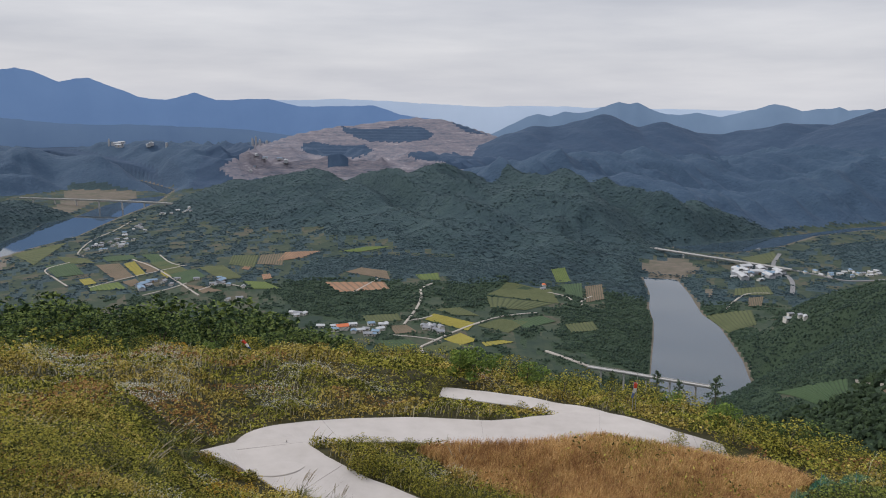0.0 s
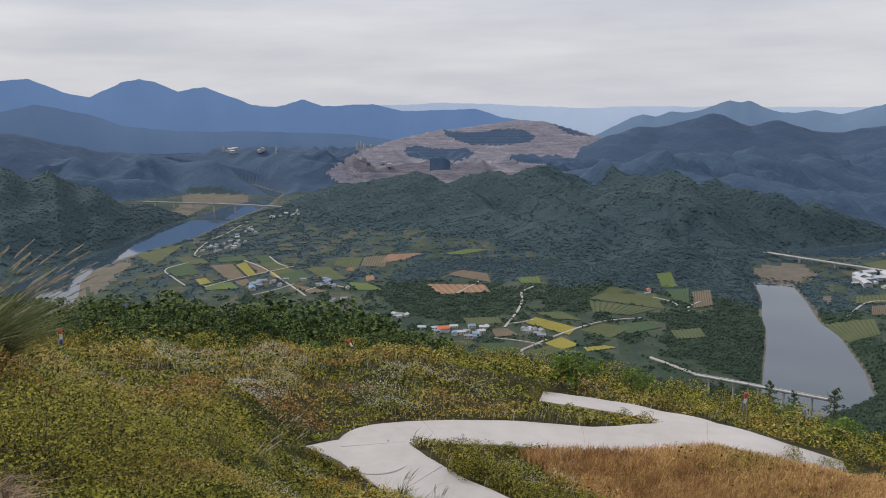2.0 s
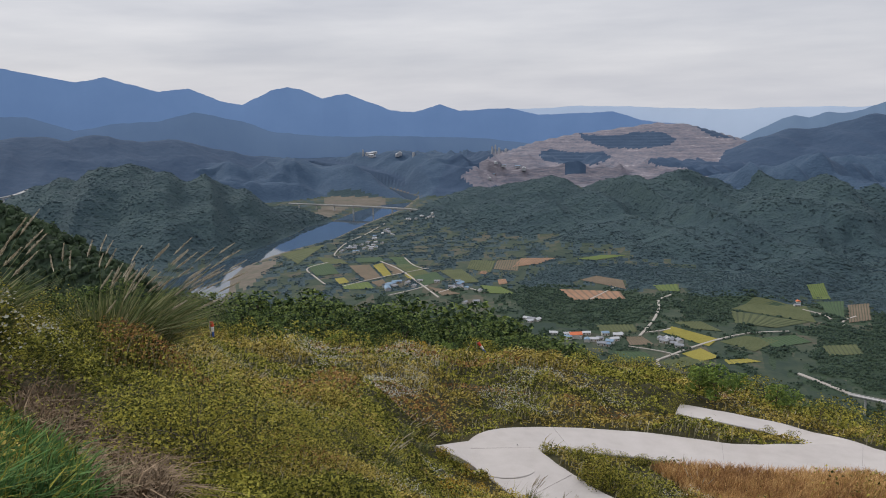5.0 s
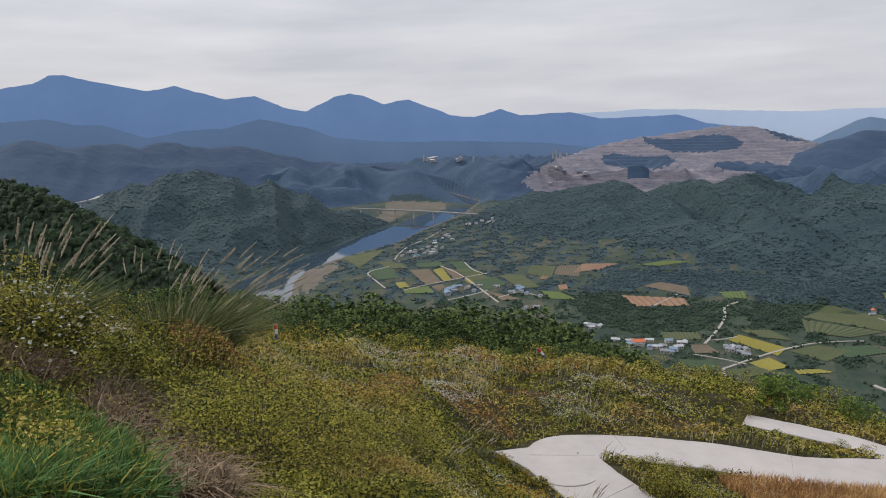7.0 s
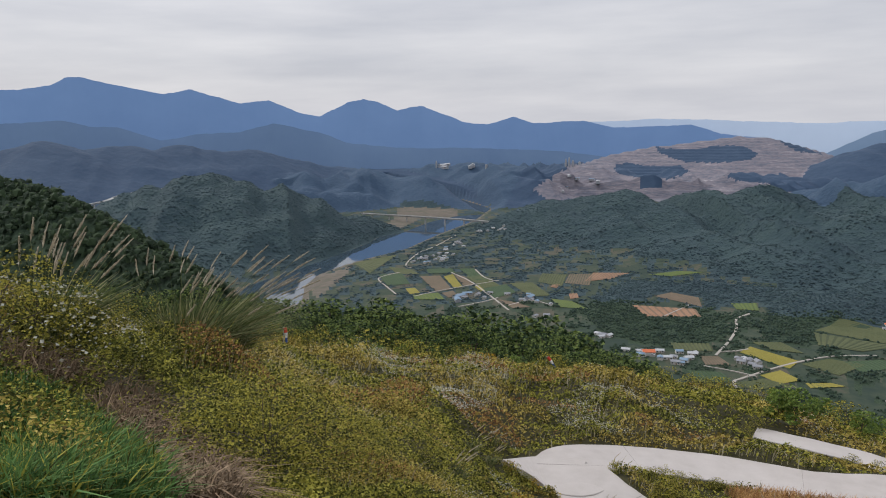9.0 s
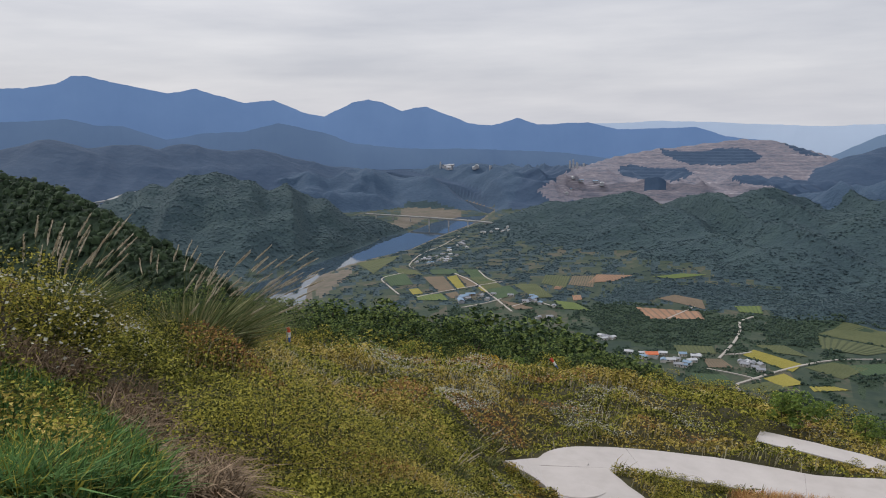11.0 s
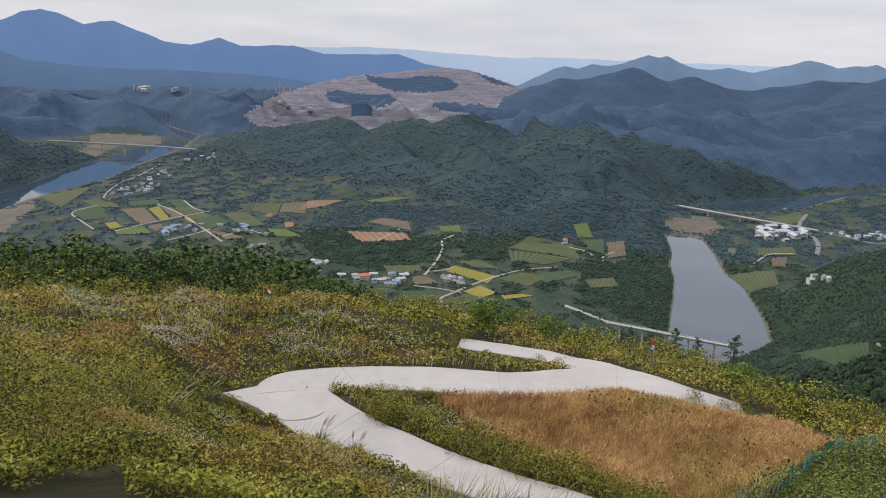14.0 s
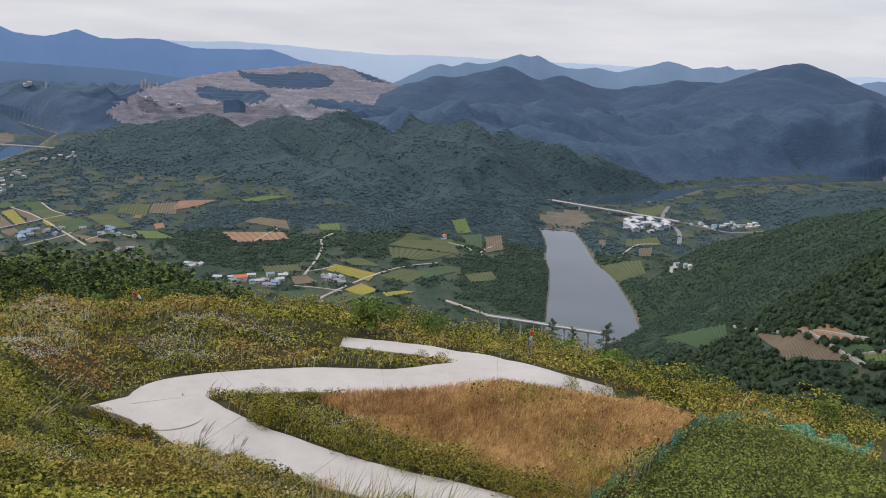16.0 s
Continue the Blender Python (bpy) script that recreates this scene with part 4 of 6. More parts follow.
ASTER_PATCHES = [[(21.75, -19.82), (18.67, -20.06), (16.94, -20.79), (17.00, -21.54), (19.85, -21.45), (23.17, -20.75)],
                 [(11.58, -19.80), (5.96, -20.27), (1.75, -21.12), (2.19, -21.91), (6.82, -21.23), (10.84, -20.64)],
                 [(13.63, -21.66), (9.69, -21.70), (6.85, -22.10), (6.46, -22.96), (10.96, -22.96)],
                 [(21.60, -18.35), (15.73, -19.42), (16.15, -20.06), (21.68, -19.18)],
                 [(28.29, -17.11), (22.31, -18.28), (17.08, -18.45), (18.42, -19.56), (26.24, -18.68)],
                 [(52.25, -9.62), (46.84, -10.82), (45.60, -12.23), (48.76, -12.71), (52.52, -11.73)],
                 [(43.89, -14.70), (41.81, -15.07), (41.72, -17.22), (43.78, -17.09)]]


def near_points(n, r0, r1, seed, az0=-42.0, az1=56.0, power=1.0):
    """Random places on the hilltop, denser close by."""
    rng = np.random.default_rng(seed)
    az = rng.uniform(az0, az1, n)
    r = np.exp(rng.uniform(math.log(r0), math.log(r1), n))
    x, y = -np.sin(np.radians(az)) * r, np.cos(np.radians(az)) * r
    z = land(x, y)
    el = np.degrees(np.arctan2(z - EYE[2], r))
    return x, y, z, r, az, el, rng


def any_inside(az, el, polys):
    out = np.zeros(az.shape, bool)
    for p in polys:
        out |= inside(az, el, p)
    return out


def mound(x, y):
    """Height of the weeds over the ground."""
    a = fold(x / 1.3, y / 1.3, 71, 3)
    b = fold(x / 4.5, y / 4.5, 72, 2)
    c = fold(x / 0.42, y / 0.42, 73, 2)
    return np.clip(0.38 + 0.85 * a + 0.45 * b + 0.26 * c, 0.03, 1.5)


M_WEED_GREEN = surface("weed_green", [(0.036, 0.044, 0.009), (0.155, 0.165, 0.026), (0.43, 0.40, 0.075)], 0.8, island=0.5, thin=0.25, big=2.2)
M_WEED_OLIVE = surface("weed_olive", [(0.09, 0.071, 0.016), (0.30, 0.238, 0.047), (0.56, 0.45, 0.13)], 0.8, island=0.5, thin=0.25, big=2.2)
M_WEED_RUST = surface("weed_rust", [(0.17, 0.085, 0.034), (0.31, 0.165, 0.062), (0.44, 0.27, 0.095)], 0.35, island=0.6, thin=0.2, big=4)
M_DRY = surface("dry_grass", [(0.24, 0.215, 0.13), (0.40, 0.36, 0.235), (0.56, 0.51, 0.36)], 0.5, island=0.6, thin=0.2, big=4)
M_BROWN = surface("brown_grass", [(0.24, 0.125, 0.055), (0.50, 0.29, 0.115), (0.74, 0.52, 0.24)], 0.6, island=0.35, thin=0.2, big=3.0)
M_LAWN = surface("green_grass", [(0.04, 0.09, 0.025), (0.08, 0.17, 0.045), (0.14, 0.25, 0.075)], 0.5, island=0.6, thin=0.25)
M_STRAW = surface("dry_straw", [(0.09, 0.062, 0.036), (0.17, 0.118, 0.072), (0.28, 0.20, 0.125)], 0.3, island=0.6)
M_CREEPER = surface("creeper_leaf", [(0.05, 0.072, 0.018), (0.13, 0.16, 0.032), (0.25, 0.275, 0.062)], 0.4, island=0.6, thin=0.25, big=3)
M_ASTER = surface("aster_petals", [(0.34, 0.34, 0.27), (0.46, 0.46, 0.38), (0.60, 0.60, 0.52)], 0.3, island=0.4, thin=0.2)

x, y, z, r, az, el, rng = near_points(560000, 6.0, 66, 101)
d_road, _ = near_road(x, y)
brown, creep = inside(az, el, BROWN_PATCH), inside(az, el, CREEPER_PATCH)
straw, lawn = any_inside(az, el, STRAW_PATCHES), any_inside(az, el, LAWN_PATCHES)
bare = inside(az, el, BARE_PATCH)
ok = (el > np.where(az > 24, -29.5, -36.0)) & (d_road > 0.12) & ~(brown & (rng.random(len(x)) < 0.93)) & ~creep & ~(straw & (rng.random(len(x)) < 0.8)) & ~(lawn & (rng.random(len(x)) < 0.6)) & ~(bare & (rng.random(len(x)) < 0.6))
x, y, z, r, d_road, bare = x[ok], y[ok], z[ok], r[ok], d_road[ok], bare[ok]
rnd = rng.random(len(x))
mh = mound(x, y) * np.clip(d_road / 0.8 + 0.35, 0.35, 1) * np.where(bare, 0.25, 1)
tone = fold(x / 2.0, y / 2.0, 75, 3) + 0.5 * fold(x / 0.6, y / 0.6, 76, 2)
which = np.where(tone + 0.35 * rnd > 0.27, 1, 0)
which[((fold(x / 1.9, y / 1.9, 77, 3) > 0.45) & (rnd < 0.6)) | bare] = 2
tagged(new("meadow_weeds", leaf_mesh("meadow_weeds", np.stack([x, y, z + mh * rng.random(len(x)) ** 0.4 + 0.02], -1), np.clip(r * 0.0041, 0.045, 0.2) * rng.uniform(0.7, 1.4, len(x)), [M_WEED_GREEN, M_WEED_OLIVE, M_WEED_RUST], which, 102)),
       "tangled olive and green weeds covering the hilltop meadow", "weeds", kind="stuff")

x, y, z, r, az, el, rng = near_points(70000, 9, 62, 103)
d_road, _ = near_road(x, y)
lawn = any_inside(az, el, LAWN_PATCHES)
ok = (d_road > 0.1) & ~inside(az, el, BROWN_PATCH) & ~inside(az, el, CREEPER_PATCH) & ~lawn & (fold(x / 3.6, y / 3.6, 79, 3) + 0.6 * rng.random(len(x)) > 0.30)
x, y, z, r, az = x[ok], y[ok], z[ok], r[ok], az[ok]
h = mound(x, y) * rng.uniform(0.7, 1.15, len(x)) + rng.uniform(0.04, 0.26, len(x))
lean = np.stack([rng.normal(0.25, 0.25, len(x)), rng.normal(0.05, 0.25, len(x)), 0 * x], -1) * h[:, None]
tagged(new("meadow_grass", blade_mesh("meadow_grass", np.stack([x, y, z], -1), h, lean, [M_DRY, M_WEED_OLIVE, M_WEED_GREEN], rng.choice(3, len(x), p=[0.6, 0.15, 0.25]), 104, np.clip(r * 0.0006, 0.007, 0.03))),
       "dry straw-coloured meadow grass bending in the wind", "grass", kind="stuff")

x, y, z, r, az, el, rng = near_points(300000, 20, 48, 105, -34, 6)
d_road, _ = near_road(x, y)
ok = inside(az, el, BROWN_PATCH) & (d_road > 0.05)
x, y, z, r = x[ok], y[ok], z[ok], r[ok]
h = 0.45 + 0.16 * fold(x / 2.3, y / 2.3, 80, 3) + rng.uniform(0, 0.14, len(x))
lean = np.stack([rng.normal(0.15, 0.34, len(x)), rng.normal(0.0, 0.34, len(x)), 0 * x], -1) * h[:, None]
olive = (fold(x / 2.8, y / 2.8, 81, 3) + rng.normal(0, 0.25, len(x)) > 0.5).astype(int)
tagged(new("brown_grass", blade_mesh("brown_grass", np.stack([x, y, z], -1), h, lean, [M_BROWN, M_WEED_OLIVE], olive, 106, np.clip(r * 0.00034, 0.006, 0.016))),
       "rust-brown autumn grass filling the loop of the road", "grass", kind="stuff")

x, y, z, r, az, el, rng = near_points(60000, 3.5, 22, 107, 32, 58)
ok = any_inside(az, el, LAWN_PATCHES)
x, y, z, r = x[ok], y[ok], z[ok], r[ok]
h = 0.18 + 0.24 * fold(x / 0.8, y / 0.8, 82, 2) + rng.uniform(0, 0.2, len(x))
h = np.clip(h, 0.06, 1)
lean = np.stack([rng.normal(0.3, 0.4, len(x)), rng.normal(-0.1, 0.4, len(x)), 0 * x], -1) * h[:, None]
tagged(new("green_grass", blade_mesh("green_grass", np.stack([x, y, z], -1), h, lean, [M_LAWN, M_WEED_GREEN], (rng.random(len(x)) < 0.25).astype(int), 108, 0.011)), "long fresh green grass on the bank", "grass", kind="stuff")

x, y, z, r, az, el, rng = near_points(70000, 4, 30, 109, 28, 58)
ok = any_inside(az, el, STRAW_PATCHES)
x, y, z = x[ok], y[ok], z[ok]
h = rng.uniform(0.03, 0.28, len(x)) * (1 + 0.6 * fold(x / 0.7, y / 0.7, 83, 2))
lean = np.stack([rng.normal(0.05, 0.28, len(x)), rng.normal(0, 0.28, len(x)), 0 * x], -1)
tagged(new("dead_straw", blade_mesh("dead_straw", np.stack([x, y, z + 0.05], -1), h, lean, [M_STRAW], None, 110, 0.008)), "matted heap of dead brown straw", "straw", kind="stuff")

x, y, z, r, az, el, rng = near_points(200000, 12, 48, 111, -56, -18)
ok = inside(az, el, CREEPER_PATCH)
x, y, z = x[ok], y[ok], z[ok]
mh = 0.35 + 0.22 * fold(x / 1.1, y / 1.1, 84, 2)
tagged(new("creeper_leaves", leaf_mesh("creeper_leaves", np.stack([x, y, z + mh * np.sqrt(rng.random(len(x)))], -1), np.full(len(x), 0.12), [M_CREEPER], None, 112, 0.75, 0.85)),
       "broad green creeper leaves blanketing the bank", "creeper", kind="stuff")

x, y, z, r, az, el, rng = near_points(460000, 9, 60, 113, -12, 56)
d_road, _ = near_road(x, y)
patchy = fold(x / 1.0, y / 1.0, 85, 3)
ok = (d_road > 0.3) & ~inside(az, el, BROWN_PATCH) & ~inside(az, el, CREEPER_PATCH) & ((any_inside(az, el, ASTER_PATCHES) & (patchy > -0.35) & (rng.random(len(x)) < 0.85)) | ((patchy > 0.45) & (az > -8) & (r > 16) & (rng.random(len(x)) < 0.3)))
x, y, z, r = x[ok], y[ok], z[ok], r[ok]
mh = mound(x, y) * rng.uniform(0.75, 1.05, len(x)) + rng.uniform(0.0, 0.25, len(x))
tagged(new("aster_flowers", leaf_mesh("aster_flowers", np.stack([x, y, z + mh], -1), np.clip(r * 0.0015, 0.022, 0.055), [M_ASTER], None, 114, 0.8, 0.95)),
       "small white asters in clusters across the meadow", "flowers", kind="stuff")


# ---------------------------------------------------------------- trees and shrubs
def part(name, me, parent, label="", m=None):
    ob = new(name, me)
    ob.parent = parent
    if m is not None:
        ob.matrix_basis = m
    if label:
        ob["label"] = label
    return ob


def tube(points, radii, sides=7):
    """Vertices and faces of a tapered round stem through the points."""
    p, rad = np.array(points, float), np.array(radii, float)
    t = np.gradient(p, axis=0)
    t /= np.linalg.norm(t, axis=1)[:, None]
    ref = np.where(np.abs(t[:, 2:3]) > 0.9, [[1.0, 0, 0]], [[0, 0, 1.0]])
    u = np.cross(t, ref)
    u /= np.linalg.norm(u, axis=1)[:, None]
    w = np.cross(t, u)
    a = np.arange(sides) * 2 * np.pi / sides
    v = p[:, None] + rad[:, None, None] * (np.cos(a)[None, :, None] * u[:, None] + np.sin(a)[None, :, None] * w[:, None])
    n = len(p)
    f = []
    for i in range(n - 1):
        for j in range(sides):
            k = (j + 1) % sides
            f.append((i * sides + j, i * sides + k, (i + 1) * sides + k, (i + 1) * sides + j))
    return v.reshape(-1, 3), np.array(f)


def tubes_mesh(name, stems, mat, sides=6):
    vs, fs, n = [], [], 0
    for pts, rad in stems:
        v, f = tube(pts, rad, sides)
        vs.append(v)
        fs.append(f + n)
        n += len(v)
    return mesh_from(name, np.vstack(vs), np.vstack(fs), [mat])


M_BARK = surface("bark", [(0.05, 0.04, 0.03), (0.10, 0.085, 0.065), (0.15, 0.13, 0.10)], 0.12, bump=0.02)
M_TREE_DARK = surface("tree_leaf_dark", [(0.020, 0.040, 0.015), (0.052, 0.090, 0.026), (0.15, 0.195, 0.052)], 1.2, island=0.8, thin=0.2, big=5)
M_TREE_LIME = surface("tree_leaf_lime", [(0.07, 0.12, 0.025), (0.135, 0.20, 0.04), (0.21, 0.28, 0.06)], 0.8, island=0.6, thin=0.25, big=5)
M_SHRUB = surface("shrub_leaf", [(0.045, 0.052, 0.011), (0.17, 0.168, 0.027), (0.37, 0.33, 0.055)], 0.5, island=0.75, thin=0.2, big=4)
M_GOLD = surface("golden_leaf", [(0.28, 0.17, 0.02), (0.45, 0.28, 0.03), (0.55, 0.38, 0.06)], 0.5, island=0.5, thin=0.2)


def leafy(name, height, spread, trunk_part, clumps, leaves, leaf, mat, seed, label, low=0.25):
    """A tree or shrub one unit thick set: trunk with limbs, and a crown of leaf clumps with gaps."""
    rng = np.random.default_rng(seed)
    root = new(name)
    root.empty_display_size = 0.3
    tagged(root, label, "tree" if "tree" in name else "shrub")
    cs = []
    for k in range(clumps):
        f = low + (1 - low) * (k + 0.5) / clumps
        wide = spread * math.sqrt(max(0.05, 1 - (2 * (f - low) / (1 - low) - 0.75) ** 2 / 1.7))
        a = k * 2.4 + rng.uniform(-0.4, 0.4)
        d = wide * rng.uniform(0.35, 0.95)
        cs.append((math.cos(a) * d, math.sin(a) * d, f * height * 0.92))
    cs = np.array(cs)
    stems = [([(0, 0, -0.4), (0.02, 0, height * 0.25), (0.05, 0.03, height * 0.55), (0.02, 0.05, height * 0.85)], [trunk_part, trunk_part * 0.85, trunk_part * 0.55, trunk_part * 0.2])]
    for c in cs[::2]:
        b = max(0.08, c[2] * 0.55)
        stems.append(([(0.02, 0, b), (c[0] * 0.5, c[1] * 0.5, b + (c[2] - b) * 0.6), tuple(c)], [trunk_part * 0.45, trunk_part * 0.3, trunk_part * 0.1]))
    part("trunk", tubes_mesh("trunk", stems, M_BARK, 5), root, "grey-brown bark")
    pick = rng.integers(0, clumps, leaves)
    d = rng.normal(0, 1, (leaves, 3))
    d /= np.linalg.norm(d, axis=1)[:, None]
    rad = spread * rng.uniform(0.34, 0.52, clumps)[pick] * rng.uniform(0.55, 1.05, leaves) ** 0.6
    pos = cs[pick] + d * rad[:, None] * [1, 1, 0.7]
    pos[:, 2] = np.clip(pos[:, 2], 0.05 * height, height)
    part("crown", leaf_mesh("crown", pos, np.full(leaves, leaf), [mat], None, seed + 1, 0.55, 0.75), root)
    return root


def planted(src, places, group=""):
    """Copies of a thing at places (x, y, z, scale, turn)."""
    for k, (x_, y_, z_, s_, a_) in enumerate(places):
        q_ = s_ / src.scale[0]
        m = Matrix.LocRotScale((x_, y_, z_), Euler((0, 0, a_)), (q_, q_, q_))
        if k == 0 and "used" not in src:
            src.matrix_basis = m
            src["used"] = 1
            ob = src
        else:
            ob = copy_thing(src, m)
        if group:
            tagged(ob, group=group)


TREES = [leafy("tree", 1.0, 0.42, 0.035, 17, 950, 0.070, M_TREE_DARK, 200 + k, "dark green broadleaf tree with a dense rounded crown") for k in range(4)]
LIMES = [leafy("young_tree", 1.0, 0.40, 0.025, 12, 800, 0.075, M_TREE_LIME, 220 + k, "young tree with bright yellow-green leaves") for k in range(2)]
SHRUBS = [leafy("shrub", 1.0, 0.75, 0.02, 15, 800, 0.072, M_SHRUB, 240 + k, "olive-green leafy shrub on the slope", 0.1) for k in range(3)]
BLOOMS = [leafy("flowering_shrub", 1.0, 0.8, 0.02, 19, 3000, 0.034, M_SHRUB, 270, "leafy shrub sprinkled with small white flowers", 0.1)]
for src in BLOOMS:
    rng = np.random.default_rng(280)
    d = rng.normal(0, 1, (420, 3))
    d[:, 2] = np.abs(d[:, 2]) + 0.15
    d /= np.linalg.norm(d, axis=1)[:, None]
    q = d * [0.98, 0.98, 0.9] * rng.uniform(0.9, 1.08, 420)[:, None]
    keep = fold(d[:, 0] * 4, d[:, 1] * 4, 88, 2) > -0.1
    part("blossoms", leaf_mesh("blossoms", q[keep], np.full(int(keep.sum()), 0.038), [M_ASTER], None, 281, 0.7, 0.95), src, "small white flowers")
BRAMBLES = [leafy("bramble_shrub", 1.0, 0.95, 0.012, 24, 3600, 0.030, M_SHRUB, 290 + k, "sprawling bramble with small olive-green leaves", 0.08) for k in range(2)]
GOLDS = [leafy("golden_shrub", 1.0, 0.8, 0.02, 9, 420, 0.09, M_GOLD, 260, "shrub turning golden orange in autumn", 0.1)]
# treetop line of the wood below the meadow, by bearing
TOPS = np.array([(52.25, -9.62), (36.93, -11.67), (34.58, -12.17), (29.71, -12.89), (26.34, -12.95), (23.80, -13.33), (19.55, -14.26), (15.27, -14.69), (11.03, -16.02), (8.52, -16.87), (5.62, -17.82), (2.78, -18.55), (-0.78, -19.54), (0.03, -19.23), (-3.44, -19.24), (-8.72, -19.33), (-12.71, -19.56), (-15.85, -20.38), (-19.34, -20.28), (-23.68, -20.70), (-27.91, -21.23), (-32.05, -22.09), (-36.61, -21.92), (-41.76, -21.42), (-50, -24)])
TOPS = TOPS[np.argsort(TOPS[:, 0])]
rng = np.random.default_rng(300)
spots = {id(t): [] for t in TREES + LIMES + SHRUBS + GOLDS + BLOOMS + BRAMBLES}


def put_tree(src, az, r, top_el=None, h=None):
    x_, y_ = -math.sin(radians(az)) * r, math.cos(radians(az)) * r
    z_ = float(land(np.array([x_]), np.array([y_]))[0])
    if h is None:
        h = EYE[2] + r * math.tan(radians(top_el)) - z_
    h = max(0.6, min(h, 16))
    spots[id(src)].append((x_, y_, z_, h, rng.uniform(0, 6.3)))


for r_, step, below in ((132, 1.7, 0.0), (112, 1.9, 0.6), (96, 2.1, 1.3), (82, 2.4, 2.0), (72, 2.9, 2.9)):
    for az in np.arange(-40, 50, step):
        a = az + rng.uniform(-0.6, 0.6)
        if a < 4 and r_ > 100 and a > -24:
            continue
        top = float(np.interp(a, TOPS[:, 0], TOPS[:, 1])) - below * (1.0 if a > 14 else 0.5) + (0.5 if 3 < a < 14 else 0.0) + rng.uniform(-0.8, 0.25)
        src = TREES[rng.integers(4)] if (r_ > 80 or rng.random() < 0.5) else (LIMES[rng.integers(2)] if rng.random() < 0.35 else SHRUBS[rng.integers(3)])
        put_tree(src, a, r_ * rng.uniform(0.95, 1.05), top)
for az in np.arange(-40, 46, 1.15):
    a = az + rng.uniform(-0.5, 0.5)
    u = rng.random()
    r_ = rng.uniform(53, 64) if a > -8 else rng.uniform(44, 60)
    put_tree(SHRUBS[rng.integers(3)] if u < 0.75 else LIMES[rng.integers(2)], a, r_, h=rng.uniform(0.8, 2.0) if a > 3 else rng.uniform(1.0, 2.3))
for az, el, h in ((-4.58, -21.08, 2.4), (-8.35, -21.00, 2.6), (-3.47, -20.89, 2.0), (-18.79, -21.36, 2.0)):
    p = hit(az, el)
    spots[id(LIMES[0])].append((p.x, p.y, p.z, h, az))
for az, el, h in ((17.73, -18.43, 1.2), (18.61, -18.41, 0.9), (15.10, -28.60, 0.75), (13.95, -29.14, 0.6), (16.02, -27.91, 0.55), (13.29, -28.31, 0.5)):
    p = hit(az, el)
    spots[id(GOLDS[0])].append((p.x, p.y, p.z, h, az))
# hedge along the inner edge of the lower road
walked, hedge = 0.0, []
for q0, q1 in zip(ROADS[0][:-1], ROADS[0][1:]):
    az = math.degrees(math.atan2(-q0[0], q0[1]))
    along = Vector((q1[0] - q0[0], q1[1] - q0[1], 0))
    if az > 7.6:
        break
    walked += along.length
    if az < -19 or walked < 0.5:
        continue
    walked = 0.0
    away = Vector((-along.y, along.x, 0)).normalized()
    if away.dot(Vector((q0[0], q0[1], 0))) < 0:
        away = -away
    for off, h in ((0.30, 0.75), (0.95, 1.0)):
        p = Vector(q0[:3]) + away * (q0[3] + off + rng.uniform(-0.12, 0.12)) + along * rng.uniform(-0.5, 0.5)
        z_ = float(land(np.array([p.x]), np.array([p.y]))[0])
        hedge.append((p.x, p.y, z_ - 0.1, h * rng.uniform(0.8, 1.25), rng.uniform(0, 6.3)))
verge = [q for q in ROADS[1]] + [q for q in ROADS[0] if -1 < math.degrees(math.atan2(-q[0], q[1])) < 11.5]
for q in verge:
    toward = Vector((-q[0], -q[1], 0)).normalized()
    p = Vector(q[:3]) + toward * (q[3] + rng.uniform(0.25, 0.7)) + Vector((rng.uniform(-0.3, 0.3), 0, 0))
    if near_road(np.array([p.x]), np.array([p.y]))[0][0] < 0.12:
        continue
    z_ = float(land(np.array([p.x]), np.array([p.y]))[0])
    kind = GOLDS[0] if rng.random() < 0.15 else SHRUBS[rng.integers(3)]
    spots[id(kind)].append((p.x, p.y, z_ - 0.08, rng.uniform(0.35, 0.65), rng.uniform(0, 6.3)))
for k, place in enumerate(hedge):
    spots[id(SHRUBS[k % 3])].append(place)
# mounds in the meadow and shrubs beside the road
for az, el, h in ((44.94, -15.95, 1.0), (40.99, -17.52, 0.8), (30.57, -25.26, 1.0), (24.72, -22.80, 0.9), (28.32, -24.31, 0.8), (34.43, -25.19, 0.9), (27.16, -26.72, 0.9), (36.36, -23.41, 0.7), (25.13, -22.18, 0.8), (31.32, -23.63, 0.8), (35.00, -22.04, 0.7), (29.28, -25.39, 0.8), (34.02, -25.24, 0.7), (23.07, -25.06, 0.7), (28.31, -24.08, 0.8), (25.66, -22.08, 0.8), (27.77, -25.60, 0.8),
                  (-9.78, -23.00, 0.5), (-8.20, -22.90, 0.5), (-6.19, -23.11, 0.4), (-20.16, -24.26, 0.6), (-1.37, -21.99, 0.5), (-1.94, -21.50, 0.6), (-23.50, -24.74, 0.7), (-22.37, -24.40, 0.5), (-24.03, -23.79, 1.0), (-26.59, -23.81, 1.0), (-30.33, -23.97, 1.1), (-33.46, -23.55, 1.2), (-37.25, -23.47, 1.2), (-40.52, -23.57, 1.2)):
    p = hit(az, el)
    src = BRAMBLES[int(abs(az) * 7) % 2] if p.xy.length < 24 else SHRUBS[int(abs(az) * 7) % 3]
    spots[id(src)].append((p.x, p.y, p.z - 0.08, h * 1.25, az))
